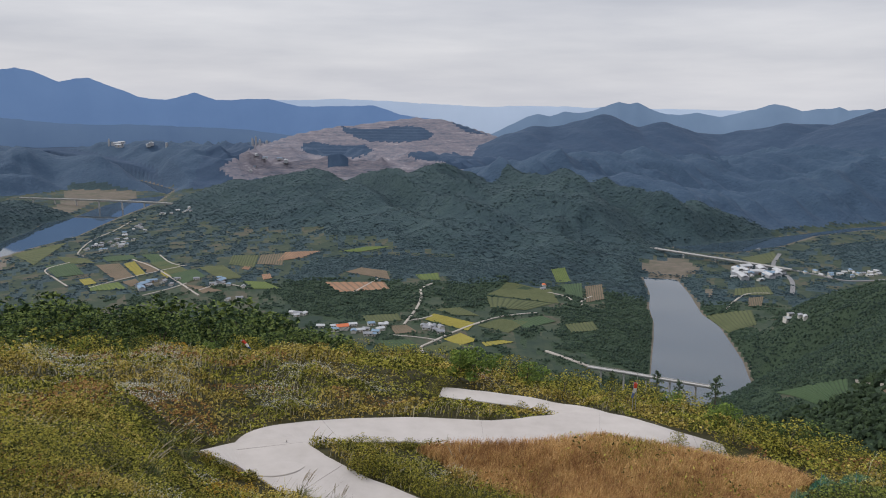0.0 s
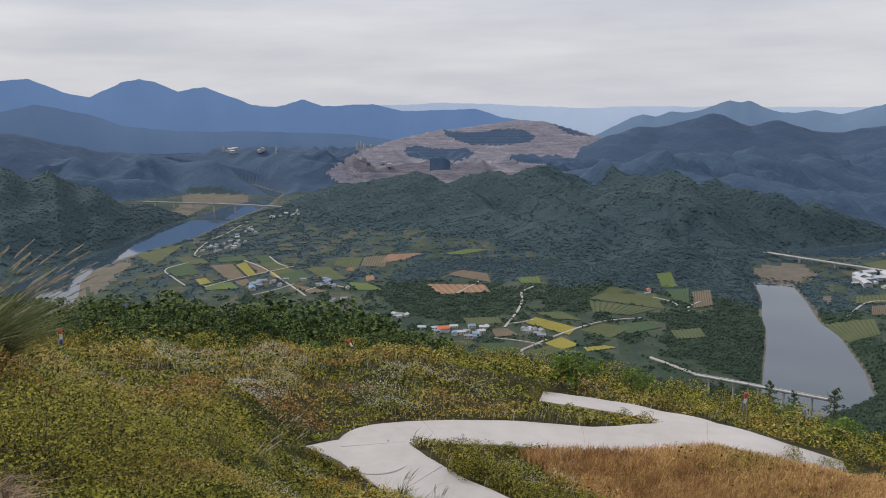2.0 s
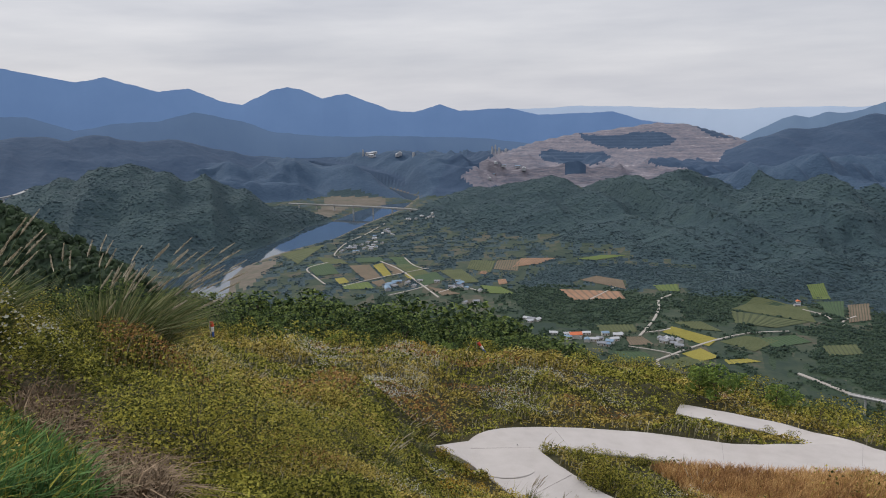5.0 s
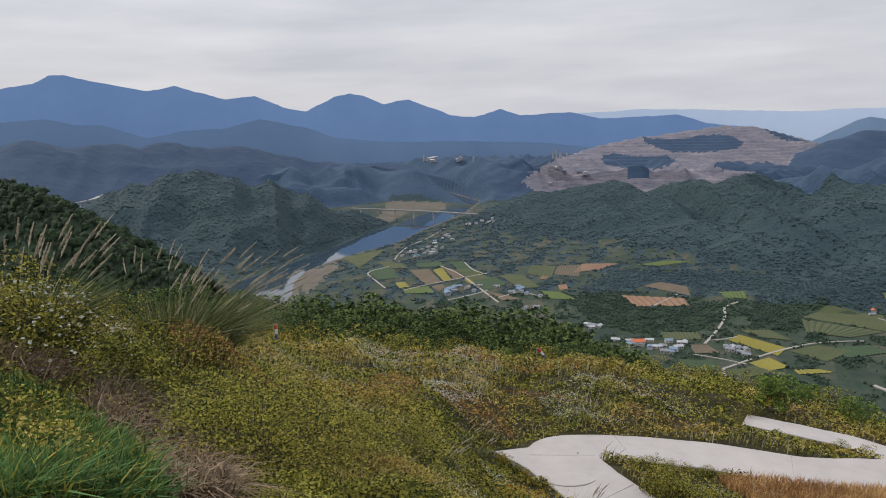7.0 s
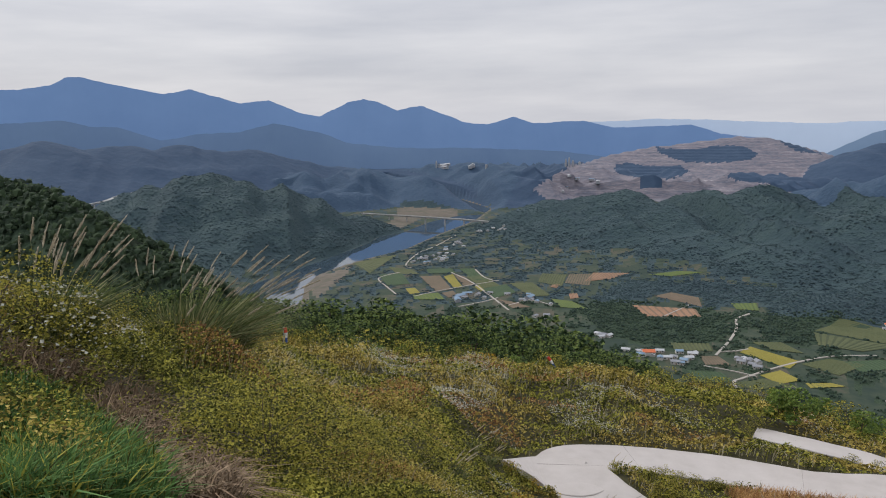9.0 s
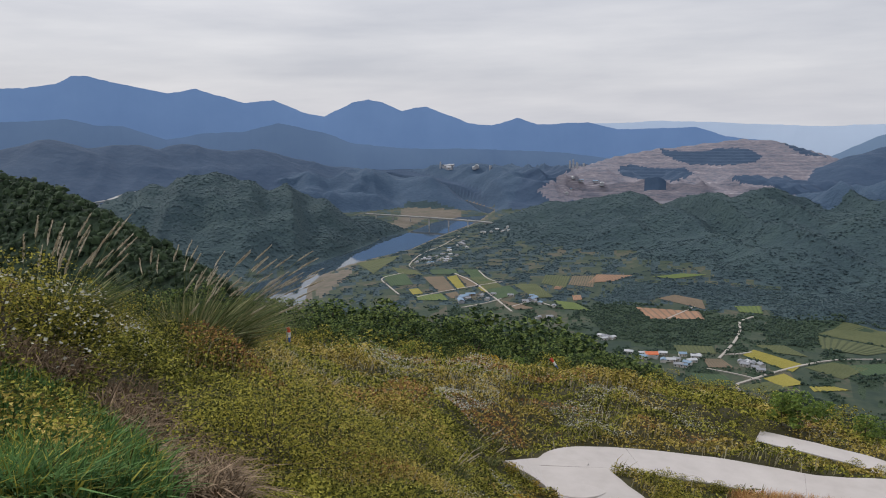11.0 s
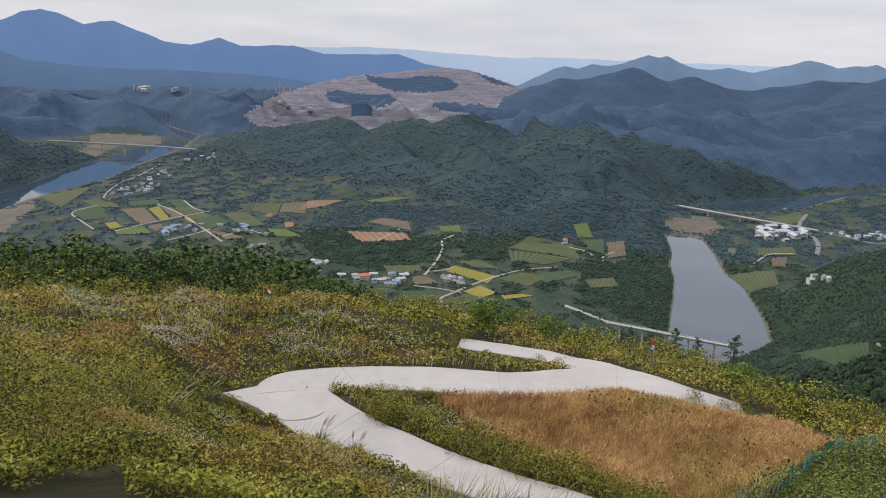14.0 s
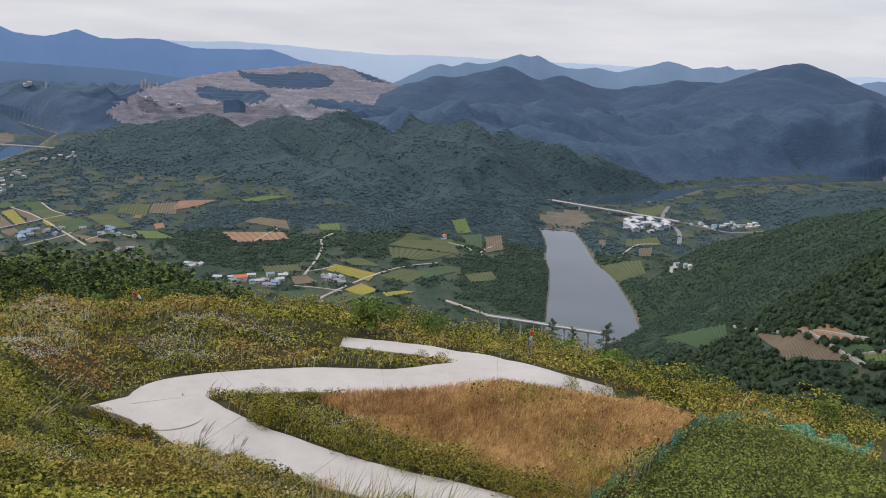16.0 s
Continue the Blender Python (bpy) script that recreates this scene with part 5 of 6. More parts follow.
for az, el, h in ((49.39, -15.19, 1.15), (47.25, -15.94, 0.95), (51.64, -14.77, 1.3), (42.96, -17.49, 0.75), (45.65, -15.84, 0.8), (16.93, -29.57, 0.5), (15.56, -29.44, 0.55), (14.27, -30.73, 0.5), (8.50, -31.85, 0.5), (20.68, -29.57, 0.6), (51.00, -12.21, 1.3), (48.63, -11.78, 1.1)):
    p = hit(az, el)
    spots[id(BLOOMS[0])].append((p.x, p.y, p.z - 0.05, h, az))
planted(BLOOMS[0], spots[id(BLOOMS[0])], "flowering shrubs on the bank")
for src in TREES:
    planted(src, spots[id(src)], "trees of the wood below the meadow")
for src in LIMES:
    planted(src, spots[id(src)], "young trees at the meadow's edge")
for src in SHRUBS:
    planted(src, spots[id(src)], "shrubs on the hilltop")
for src in BRAMBLES:
    planted(src, spots[id(src)], "brambles on the near bank")
for src in GOLDS:
    planted(src, spots[id(src)], "golden shrubs")


# three young larches by the river view
M_NEEDLE = surface("larch_needles", [(0.05, 0.085, 0.04), (0.08, 0.125, 0.06), (0.11, 0.16, 0.075)], 0.4, island=0.5, thin=0.15)
rng = np.random.default_rng(320)
larch = tagged(new("larch_tree"), "young dark green larch with tiered branches", "tree")
part("trunk", tubes_mesh("trunk", [([(0, 0, -0.3), (0, 0, 0.5), (0.01, 0, 1.0)], [0.02, 0.014, 0.003])], M_BARK, 6), larch, "thin straight brown trunk")
pos, stems = [], []
for k in range(26):
    f = 0.15 + 0.83 * k / 26
    L = 0.36 * (1 - f) ** 0.8 + 0.02
    a = k * 2.4
    end = np.array((math.cos(a) * L, math.sin(a) * L, f + 0.05 - 0.1 * L))
    stems.append(([(0, 0, f), tuple(end)], [0.006, 0.002]))
    t = rng.uniform(0.1, 1, 30)[:, None]
    pos.append(np.array([0, 0, f]) * (1 - t) + end * t + rng.normal(0, 0.018, (30, 3)))
part("branches", tubes_mesh("branches", stems, M_BARK, 4), larch)
part("needles", leaf_mesh("needles", np.vstack(pos), np.full(780, 0.05), [M_NEEDLE], None, 321, 0.3, 0.35), larch)
places = []
for az, el, h in ((-18.34, -21.28, 2.4), (-19.94, -21.12, 1.6), (-22.52, -20.96, 2.1), (-15.02, -21.06, 1.7), (-2.59, -20.68, 1.8)):
    p = sight(az, el, 62)
    z_ = float(land(np.array([p[0]]), np.array([p[1]]))[0])
    places.append((p[0], p[1], z_, p[2] + h - z_, az))
planted(larch, places, "larches at the meadow's edge")


# ---------------------------------------------------------------- plumed silver grass
M_REED = surface("reed_blade", [(0.06, 0.085, 0.026), (0.12, 0.145, 0.05), (0.24, 0.23, 0.11)], 0.3, island=0.6, thin=0.2)
M_PLUME = surface("reed_plume", [(0.34, 0.285, 0.20), (0.52, 0.45, 0.34), (0.70, 0.64, 0.52)], 0.06, island=0.5, thin=0.3)
rng = np.random.default_rng(340)
n = 150
t = rng.uniform(0, 0.85, n)
base = np.stack([0.02 * np.sin(3 * t), 0 * t, t], -1)
a = rng.uniform(0, 6.3, n)
out = (0.10 * (1 - t * 0.75))
leanp = np.stack([np.cos(a) * out + 0.06, np.sin(a) * out, 0 * a], -1)
PLUME = blade_mesh("plume", base, np.full(n, 0.22) * (1.1 - 0.5 * t), leanp, [M_PLUME], None, 341, 0.009, 0.45)


def silver_grass(p, height, stems_n, spread, wind, seed, label, blades=260):
    """A tuft of arching blades with feathery plumes on bent stems."""
    rng = np.random.default_rng(seed)
    root = tagged(new("silver_grass"), label, "tall grass")
    root.location = p
    a = rng.uniform(0, 6.3, blades)
    d = spread * 0.25 * np.sqrt(rng.random(blades))
    b = np.stack([np.cos(a) * d, np.sin(a) * d, 0 * a - 0.15], -1)
    h = height * rng.uniform(0.45, 0.8, blades)
    ln = np.stack([np.cos(a), np.sin(a), 0 * a], -1) * (h * rng.uniform(0.2, 0.8, blades))[:, None] + np.array(wind) * h[:, None] * 0.6
    part("blades", blade_mesh("blades", b, h, ln, [M_REED], None, seed + 1, 0.02, 0.3), root, "long arching green and tan blades")
    stems, tops = [], []
    for k in range(stems_n):
        a_ = rng.uniform(0, 6.3)
        o = np.array((math.cos(a_), math.sin(a_), 0.0)) * spread * 0.22 * math.sqrt(rng.random())
        H_ = height * rng.uniform(0.65, 1.0)
        lean = (o * 1.6 + np.array(wind) * rng.uniform(0.25, 1.35)) * H_ * 0.8
        p0, p1 = o + [0, 0, -0.1], o + lean * 0.30 + [0, 0, H_ * 0.55]
        p2 = o + lean * 0.8 + [0, 0, H_ * 0.92 - 0.12 * np.linalg.norm(lean)]
        stems.append(([p0, p1, p2], [0.006, 0.005, 0.003]))
        tops.append((p2, p2 - p1 + np.array(wind) * 0.25 * H_))
    part("stems", tubes_mesh("stems", stems, M_REED, 4), root, "thin bent straw-coloured stems")
    for q, dirn in tops:
        m = Matrix.Translation(q) @ Vector(dirn).to_track_quat("Z", "Y").to_matrix().to_4x4() @ Matrix.Diagonal((0.30, 0.30, rng.uniform(0.34, 0.52), 1))
        part("plume", PLUME, root, m=m)
    return root


RIGHTWARD = (0.72, 0.55, 0.0)
for az, el, h, k, sp, wd, bl in ((39.27, -17.88, 2.5, 56, 2.2, 0.65, 1300), (48.35, -15.01, 1.8, 24, 1.6, 0.35, 400), (40.95, -17.14, 1.9, 10, 0.8, 0.1, 90), (45.14, -12.87, 0.9, 8, 0.8, 1.2, 60), (11.44, -31.21, 0.9, 14, 0.9, 1.5, 120), (9.21, -28.80, 1.0, 9, 0.8, 0.5, 60), (6.25, -29.65, 0.9, 7, 0.7, 0.3, 50), (2.68, -26.80, 0.8, 6, 1.2, 0.05, 40), (-3.58, -26.97, 0.7, 6, 1.6, 0.05, 30), (19.06, -24.32, 0.9, 5, 0.8, 1.2, 60), (17.56, -23.81, 0.8, 4, 0.7, 1.1, 50), (17.73, -25.31, 0.8, 5, 0.6, 1.0, 60), (20.35, -26.45, 0.9, 6, 0.9, 1.1, 60), (30.20, -20.19, 0.8, 7, 1.2, 0.8, 60), (26.92, -22.85, 0.8, 6, 1.2, 0.8, 60)):
    p = hit(az, el)
    silver_grass(p, h, k, sp, tuple(wd * c for c in RIGHTWARD), int(abs(az * 100)) + 5, "tuft of silver grass with feathery tan plumes leaning in the wind", bl)


# ---------------------------------------------------------------- wind streamers and the net
M_RED = surface("red_cloth", [(0.55, 0.06, 0.03), (0.65, 0.09, 0.05)], 0.1, rough=0.7, thin=0.2)
M_WHITE = surface("white_cloth", [(0.70, 0.70, 0.70), (0.78, 0.78, 0.78)], 0.1, rough=0.7, thin=0.2)
M_BLUE = surface("blue_cloth", [(0.04, 0.09, 0.30), (0.06, 0.13, 0.38)], 0.1, rough=0.7, thin=0.2)
M_POLE = surface("pole_metal", [(0.35, 0.36, 0.37), (0.45, 0.46, 0.47)], 0.1, rough=0.45, metal=0.6)


def windsock(p, tall, lean, label):
    """A pole with a hanging cloth sleeve of three colours."""
    root = tagged(new("windsock"), label, "windsock", group="windsocks on the launch slope")
    root.location = p
    part("pole", tubes_mesh("pole", [([(0, 0, -0.5), (0, 0, tall * 0.5), (0, 0, tall)], [0.022, 0.02, 0.016])], M_POLE, 8), root, "thin grey metal pole")
    part("ring", tubes_mesh("ring", [([(0.11 * math.cos(a) + 0.12, 0.11 * math.sin(a), tall - 0.06) for a in np.linspace(0, 6.28, 13)], [0.008] * 13)], M_POLE, 5), root, "wire hoop")
    d = Vector((lean, 0.1, -1.0)).normalized()
    for k, (name, m) in enumerate((("red_sleeve", M_RED), ("white_sleeve", M_WHITE), ("blue_sleeve", M_BLUE))):
        pts, rad = [], []
        for j in range(5):
            t = (k + j / 4) * 0.31
            q = Vector((0.12, 0, tall - 0.06)) + d * t
            pts.append(tuple(q + Vector((0.02 * math.sin(5 * t), 0.02 * math.cos(4 * t), 0))))
            rad.append(0.115 - 0.055 * t)
        part(name, tubes_mesh(name, [(pts, rad)], m, 10), root, {"red_sleeve": "red cloth", "white_sleeve": "white cloth", "blue_sleeve": "blue cloth"}[name])
    return root


for az, el, tall, lean in ((33.03, -16.25, 1.3, 0.05), (13.19, -18.88, 1.5, 0.75), (-16.66, -22.25, 1.75, -0.12)):
    windsock(hit(az, el), tall, lean, "red, white and blue windsock on a thin pole above the weeds" if lean < 0.5 else "red, white and blue windsock blown sideways on its pole")
stake = tagged(new("marker_pole"), "tall bare grey pole standing among the shrubs", "pole")
stake.location = hit(-16.88, -22.23)
part("shaft", tubes_mesh("shaft", [([(0, 0, -0.4), (0, 0, 1.4), (0.01, 0, 2.3)], [0.022, 0.02, 0.016])], M_POLE, 8), stake)
part("cap", tubes_mesh("cap", [([(0.01, 0, 2.29), (0.01, 0, 2.36)], [0.024, 0.02])], M_POLE, 8), stake)

M_NET = surface("green_net", [(0.03, 0.32, 0.22), (0.06, 0.42, 0.31)], 0.15, rough=0.6)
nt = M_NET.node_tree
clear = nt.nodes.new("ShaderNodeBsdfTransparent")
mixn = nt.nodes.new("ShaderNodeMixShader")
mixn.inputs[0].default_value = 0.42
nt.links.new(clear.outputs[0], mixn.inputs[1])
nt.links.new(nt.nodes["Principled BSDF"].outputs[0], mixn.inputs[2])
nt.links.new(mixn.outputs[0], nt.nodes["Material Output"].inputs["Surface"])
net_line = spline([tuple(hit(a, e)) for a, e in ((-22.41, -32.35), (-24.25, -30.84), (-26.08, -29.64), (-27.41, -28.35), (-28.51, -27.08), (-29.98, -25.73), (-32.11, -25.05), (-34.37, -24.39), (-37.11, -24.81), (-39.36, -24.98), (-41.48, -24.94))], 8)
net = tagged(new("net_fence"), "sagging green mesh net strung on thin stakes", "fence")
tops = []
for j, h in ((0, -0.05), (1, 0.3), (2, 0.62), (3, 0.95)):
    k = np.arange(len(net_line))
    hh = h * (0.75 + 0.25 * np.cos(k * 2 * np.pi / 8))
    row = net_line.copy()
    row[:, 2] += hh
    row[:, 0] += 0.10 * np.sin(k * 1.7 + j) * (j > 0)
    row[:, 1] += 0.10 * np.cos(k * 1.3 + j) * (j > 0)
    tops.append(row)
part("mesh_sheet", mesh_from("mesh_sheet", np.stack(tops, 1).reshape(-1, 3), grid_faces(len(net_line), 4), [M_NET]), net, "translucent green netting")
for q in net_line[::8]:
    part("stake", tubes_mesh("stake", [([(q[0], q[1], q[2] - 0.4), (q[0], q[1], q[2] + 1.05)], [0.018, 0.015])], M_POLE, 6), net, "thin grey stake")


# ---------------------------------------------------------------- fields of the valley
def tint(name, *cols, size=3.0, big=30):
    return surface(name, list(cols), size, bump=0.15, bump_size=1.5, big=big)


CROPS = {
    "yellow": (tint("ripe_rice", (0.20, 0.18, 0.04), (0.29, 0.25, 0.055)), tint("rice_furrow", (0.10, 0.11, 0.03), (0.15, 0.15, 0.04))),
    "brown": (tint("ploughed_soil", (0.12, 0.095, 0.065), (0.18, 0.135, 0.095)), tint("soil_furrow", (0.07, 0.075, 0.045), (0.10, 0.10, 0.06))),
    "orange": (tint("red_clay", (0.23, 0.125, 0.075), (0.33, 0.20, 0.125)), tint("clay_furrow", (0.15, 0.105, 0.07), (0.21, 0.14, 0.095))),
    "green": (tint("cabbage_green", (0.040, 0.072, 0.036), (0.062, 0.10, 0.046)), tint("green_furrow", (0.036, 0.060, 0.034), (0.052, 0.080, 0.040))),
    "olive": (tint("orchard_grass", (0.066, 0.082, 0.036), (0.105, 0.115, 0.052)), tint("olive_furrow", (0.050, 0.066, 0.032), (0.075, 0.088, 0.042))),
    "lime": (tint("meadow_lime", (0.085, 0.12, 0.036), (0.125, 0.16, 0.048)), tint("lime_furrow", (0.065, 0.098, 0.034), (0.09, 0.125, 0.042))),
}
FIELD_WORDS = {"yellow": "ripe yellow rice field in narrow strips", "brown": "ploughed brown field with furrows", "orange": "bare reddish clay field cut into the slope",
               "green": "dark green vegetable field in rows", "olive": "olive-green grassy field", "lime": "bright yellow-green grass field"}


def draped(corners, nu, nv, lift):
    c = [hit(a, e) for a, e in corners]
    u, v = np.meshgrid(np.linspace(0, 1, nu), np.linspace(0, 1, nv), indexing="ij")
    x_ = (c[0].x * (1 - u) + c[1].x * u) * (1 - v) + (c[3].x * (1 - u) + c[2].x * u) * v
    y_ = (c[0].y * (1 - u) + c[1].y * u) * (1 - v) + (c[3].y * (1 - u) + c[2].y * u) * v
    return np.stack([x_, y_, land(x_, y_) + lift], -1)


def field(kind, rows, *corners):
    p = draped(corners, rows * 3 + 1, 9, 0.7)
    k = np.arange(rows * 3 + 1)
    p[:, :, 2] += np.where(k % 3 == 0, -0.15, 0.45)[:, None]
    f = grid_faces(rows * 3 + 1, 9)
    strip = (f[:, 0] // 9) % 3
    me = mesh_from("field", p.reshape(-1, 3), f, list(CROPS[kind]), (strip == 2).astype(int), smooth=False)
    return tagged(new("field", me), FIELD_WORDS[kind], "field", group="farm fields of the valley")


for kind, rows, corners in PLOTS:
    field(kind, rows * 2, *corners)


# ---------------------------------------------------------------- farm lanes
M_LANE = surface("lane_concrete", [(0.30, 0.275, 0.24), (0.40, 0.37, 0.33)], 3, bump=0.02, big=30)
M_ASPHALT = surface("road_asphalt", [(0.16, 0.16, 0.165), (0.23, 0.23, 0.235)], 3, bump=0.02, big=30)


def lane(width, mat, label, *way):
    line = spline([tuple(hit(a, e)) for a, e in way], 10)
    for k in range(4):
        line[1:-1] = (line[:-2] + line[1:-1] * 2 + line[2:]) / 4
    t = np.gradient(line[:, :2], axis=0)
    t /= np.linalg.norm(t, axis=1)[:, None] + 1e-9
    s_ = np.stack([-t[:, 1], t[:, 0]], 1)
    rows = []
    for off, dz in ((1, -1.0), (1, 1.3), (-1, 1.3), (-1, -1.0)):
        xy = line[:, :2] + s_ * width * 0.4 * off
        rows.append(np.column_stack([xy, land(line[:, 0], line[:, 1]) + dz]))
    me = mesh_from("lane", np.stack(rows, 1).reshape(-1, 3), grid_faces(len(line), 4)[:, ::-1], [mat], smooth=False)
    return tagged(new("lane", me), label, "road", kind="structure")


PALE = "pale concrete farm lane between the fields"
lane(4.5, M_LANE, PALE, (16.00, -14.20), (17.93, -12.72), (19.01, -11.98), (20.28, -11.38))
lane(5.0, M_LANE, PALE, (-5.60, -16.43), (-4.05, -16.96), (-2.54, -17.56), (-0.80, -18.32), (-0.36, -18.56), (-0.58, -19.06))
lane(5.0, M_LANE, PALE, (0.95, -16.87), (0.64, -16.50), (-0.05, -15.63), (-0.39, -14.80), (-0.35, -14.25), (-1.21, -13.83))
lane(4.5, M_LANE, PALE, (0.64, -16.58), (-0.35, -16.46), (-1.22, -16.25))
lane(4.0, M_LANE, PALE, (-5.60, -16.43), (-7.06, -16.10), (-9.20, -15.82))
lane(4.0, M_LANE, PALE, (23.40, -13.12), (21.66, -12.78), (19.23, -12.39), (16.73, -12.01))
lane(4.0, M_LANE, PALE, (24.20, -11.27), (25.78, -11.62), (25.31, -12.18), (24.51, -12.86))
lane(4.0, M_LANE, PALE, (18.48, -11.19), (17.87, -11.74), (16.93, -12.07))
lane(4.0, M_LANE, PALE, (19.82, -13.91), (17.98, -13.58), (16.81, -13.27))
lane(4.0, M_LANE, PALE, (16.06, -13.84), (14.26, -13.47), (12.48, -13.93))
lane(4.0, M_LANE, PALE, (-9.99, -14.30), (-11.27, -14.53), (-11.78, -14.79))
lane(4.0, M_LANE, PALE, (-13.27, -14.42), (-12.54, -14.79), (-12.55, -15.16))
lane(3.5, M_LANE, PALE, (1.82, -17.64), (-0.14, -17.82), (-1.89, -18.06))
lane(3.5, M_LANE, PALE, (4.79, -14.46), (3.51, -13.81), (2.78, -13.41))
lane(4.0, M_LANE, PALE, (23.31, -10.96), (23.70, -10.67), (22.69, -9.86), (21.23, -9.31), (19.91, -8.60))
lane(11.0, M_ASPHALT, "wide grey valley road past the riverside works", (-26.95, -13.14), (-26.88, -12.31), (-26.21, -11.69), (-25.56, -11.29), (-25.92, -10.48))
lane(8.0, M_ASPHALT, "grey valley road along the flats", (-26.73, -11.48), (-28.51, -11.68), (-30.23, -11.86), (-32.38, -11.53))
lane(8.0, M_LANE, PALE, (-9.94, -18.57), (-11.45, -18.98), (-13.39, -19.50))
lane(4.0, M_LANE, PALE, (-22.76, -14.60), (-23.91, -13.47), (-25.52, -13.22))
lane(4.0, M_LANE, PALE, (-31.48, -18.21), (-35.23, -18.01), (-37.81, -18.34), (-40.06, -19.20))
lane(4.0, M_LANE, PALE, (-41.01, -17.39), (-39.75, -17.48), (-36.62, -17.60))
lane(3.5, M_LANE, PALE, (-40.06, -19.20), (-39.30, -18.85), (-40.24, -18.34), (-41.14, -18.06))


# ---------------------------------------------------------------- bridges
M_BEAM = surface("bridge_concrete", [(0.38, 0.37, 0.36), (0.47, 0.46, 0.45)], 4, bump=0.03, big=30)


def box_mesh(name, size, mat, bevel=0.0, at=(0, 0, 0)):
    bm = bmesh.new()
    bmesh.ops.create_cube(bm, size=1.0)
    bmesh.ops.scale(bm, vec=size, verts=bm.verts)
    bmesh.ops.translate(bm, vec=at, verts=bm.verts)
    if bevel:
        bmesh.ops.bevel(bm, geom=bm.edges[:], offset=bevel, segments=1, affect="EDGES")
    me = bpy.data.meshes.new(name)
    bm.to_mesh(me)
    bm.free()
    me.materials.append(mat)
    return me


def bridge(points, width, depth, piers, label, pier_w=3.0):
    """A deck along the points on round piers with caps, and a parapet each side."""
    line = spline(points, 8)
    t = np.gradient(line[:, :2], axis=0)
    t /= np.linalg.norm(t, axis=1)[:, None]
    s_ = np.stack([-t[:, 1], t[:, 0]], 1)
    root = tagged(new("bridge"), label, "bridge")
    root.location = line[0]
    loc = line - line[0]

    def strip(name, cuts, words=""):
        rows = [np.column_stack([loc[:, :2] + s_ * o, loc[:, 2] + dz]) for o, dz in cuts + cuts[:1]]
        part(name, mesh_from(name, np.stack(rows, 1).reshape(-1, 3), grid_faces(len(loc), len(cuts) + 1)[:, ::-1], [M_BEAM], smooth=False), root, words)

    h = width / 2
    strip("deck", [(h, 0), (-h, 0), (-h, -0.5), (-h * 0.6, -depth), (h * 0.6, -depth), (h, -0.5)], "pale concrete deck")
    for sgn in (1, -1):
        strip("parapet", [(sgn * h - 0.2, 0.003), (sgn * h - 0.2, 1.1), (sgn * h + 0.2, 1.1), (sgn * h + 0.2, 0.003)])
    for k in range(piers):
        f = (k + 0.6) / (piers + 0.2) * (len(loc) - 1)
        i = int(f)
        q = line[i] + (line[min(i + 1, len(line) - 1)] - line[i]) * (f - i)
        g = min(float(land(np.array([q[0]]), np.array([q[1]]))[0]), q[2] - depth - 1) - 3
        z0, z1 = g - line[0][2], q[2] - depth - line[0][2]
        x_, y_ = q[0] - line[0][0], q[1] - line[0][1]
        pier = part("pier", tubes_mesh("pier", [([(x_, y_, z0), (x_, y_, (z0 + z1) / 2), (x_, y_, z1 - 1.2)], [pier_w * 0.55, pier_w * 0.5, pier_w * 0.5])], M_BEAM, 10), root, "round concrete pier")
        ang = math.atan2(s_[i][1], s_[i][0])
        cap = box_mesh("pier_cap", (width * 0.75, pier_w * 1.1, 1.6), M_BEAM, 0.3)
        part("pier_cap", cap, pier, "", pose(x_, y_, z1 - 0.6, 0, 0, math.degrees(ang)))
    return root


bridge([on_level(26.82, -6.80, 30), on_level(23.36, -7.09, 30), on_level(19.46, -7.42, 29), on_level(15.74, -7.80, 27)], 11, 4.5, 8, "long pale concrete road bridge on tall piers over the river", 5.0)
bridge([on_level(-14.71, -10.37, 24), on_level(-19.20, -10.85, 24), on_level(-24.17, -11.26, 22), on_level(-26.73, -11.45, 20)], 10, 3.2, 7, "straight pale concrete bridge over the river flats", 4.0)
bridge([on_level(-13.18, -19.47, 30), on_level(-16.13, -19.68, 30), on_level(-19.02, -19.87, 30), on_level(-22.23, -20.01, 30)], 7, 2.0, 5, "narrow concrete bridge across the near river", 2.6)
bridge([sight(45.95, -5.29, 2900), sight(44.47, -5.07, 2920), sight(43.57, -4.79, 2980), sight(42.48, -4.60, 3040), sight(40.28, -4.41, 3060)], 16, 5.0, 12, "curved pale viaduct on a row of piers", 6.0)


# ---------------------------------------------------------------- houses and works
M_WALL = surface("house_wall", [(0.50, 0.48, 0.44), (0.62, 0.60, 0.56)], 1.0, bump=0.01)
M_WALL_B = surface("shed_wall", [(0.28, 0.29, 0.31), (0.40, 0.41, 0.43)], 1.0)
M_PANE = surface("window_glass", [(0.03, 0.04, 0.05), (0.05, 0.06, 0.07)], 1.0, rough=0.1)
M_DOOR = surface("door_paint", [(0.18, 0.12, 0.08), (0.24, 0.16, 0.10)], 0.5)
ROOFS = {"grey": surface("roof_grey", [(0.20, 0.21, 0.23), (0.30, 0.31, 0.33)], 1.0), "white": surface("roof_white", [(0.36, 0.37, 0.39), (0.50, 0.51, 0.52)], 1.0),
         "blue": surface("roof_blue", [(0.16, 0.24, 0.33), (0.24, 0.33, 0.42)], 1.0), "red": surface("roof_red", [(0.50, 0.13, 0.06), (0.60, 0.19, 0.09)], 1.0)}


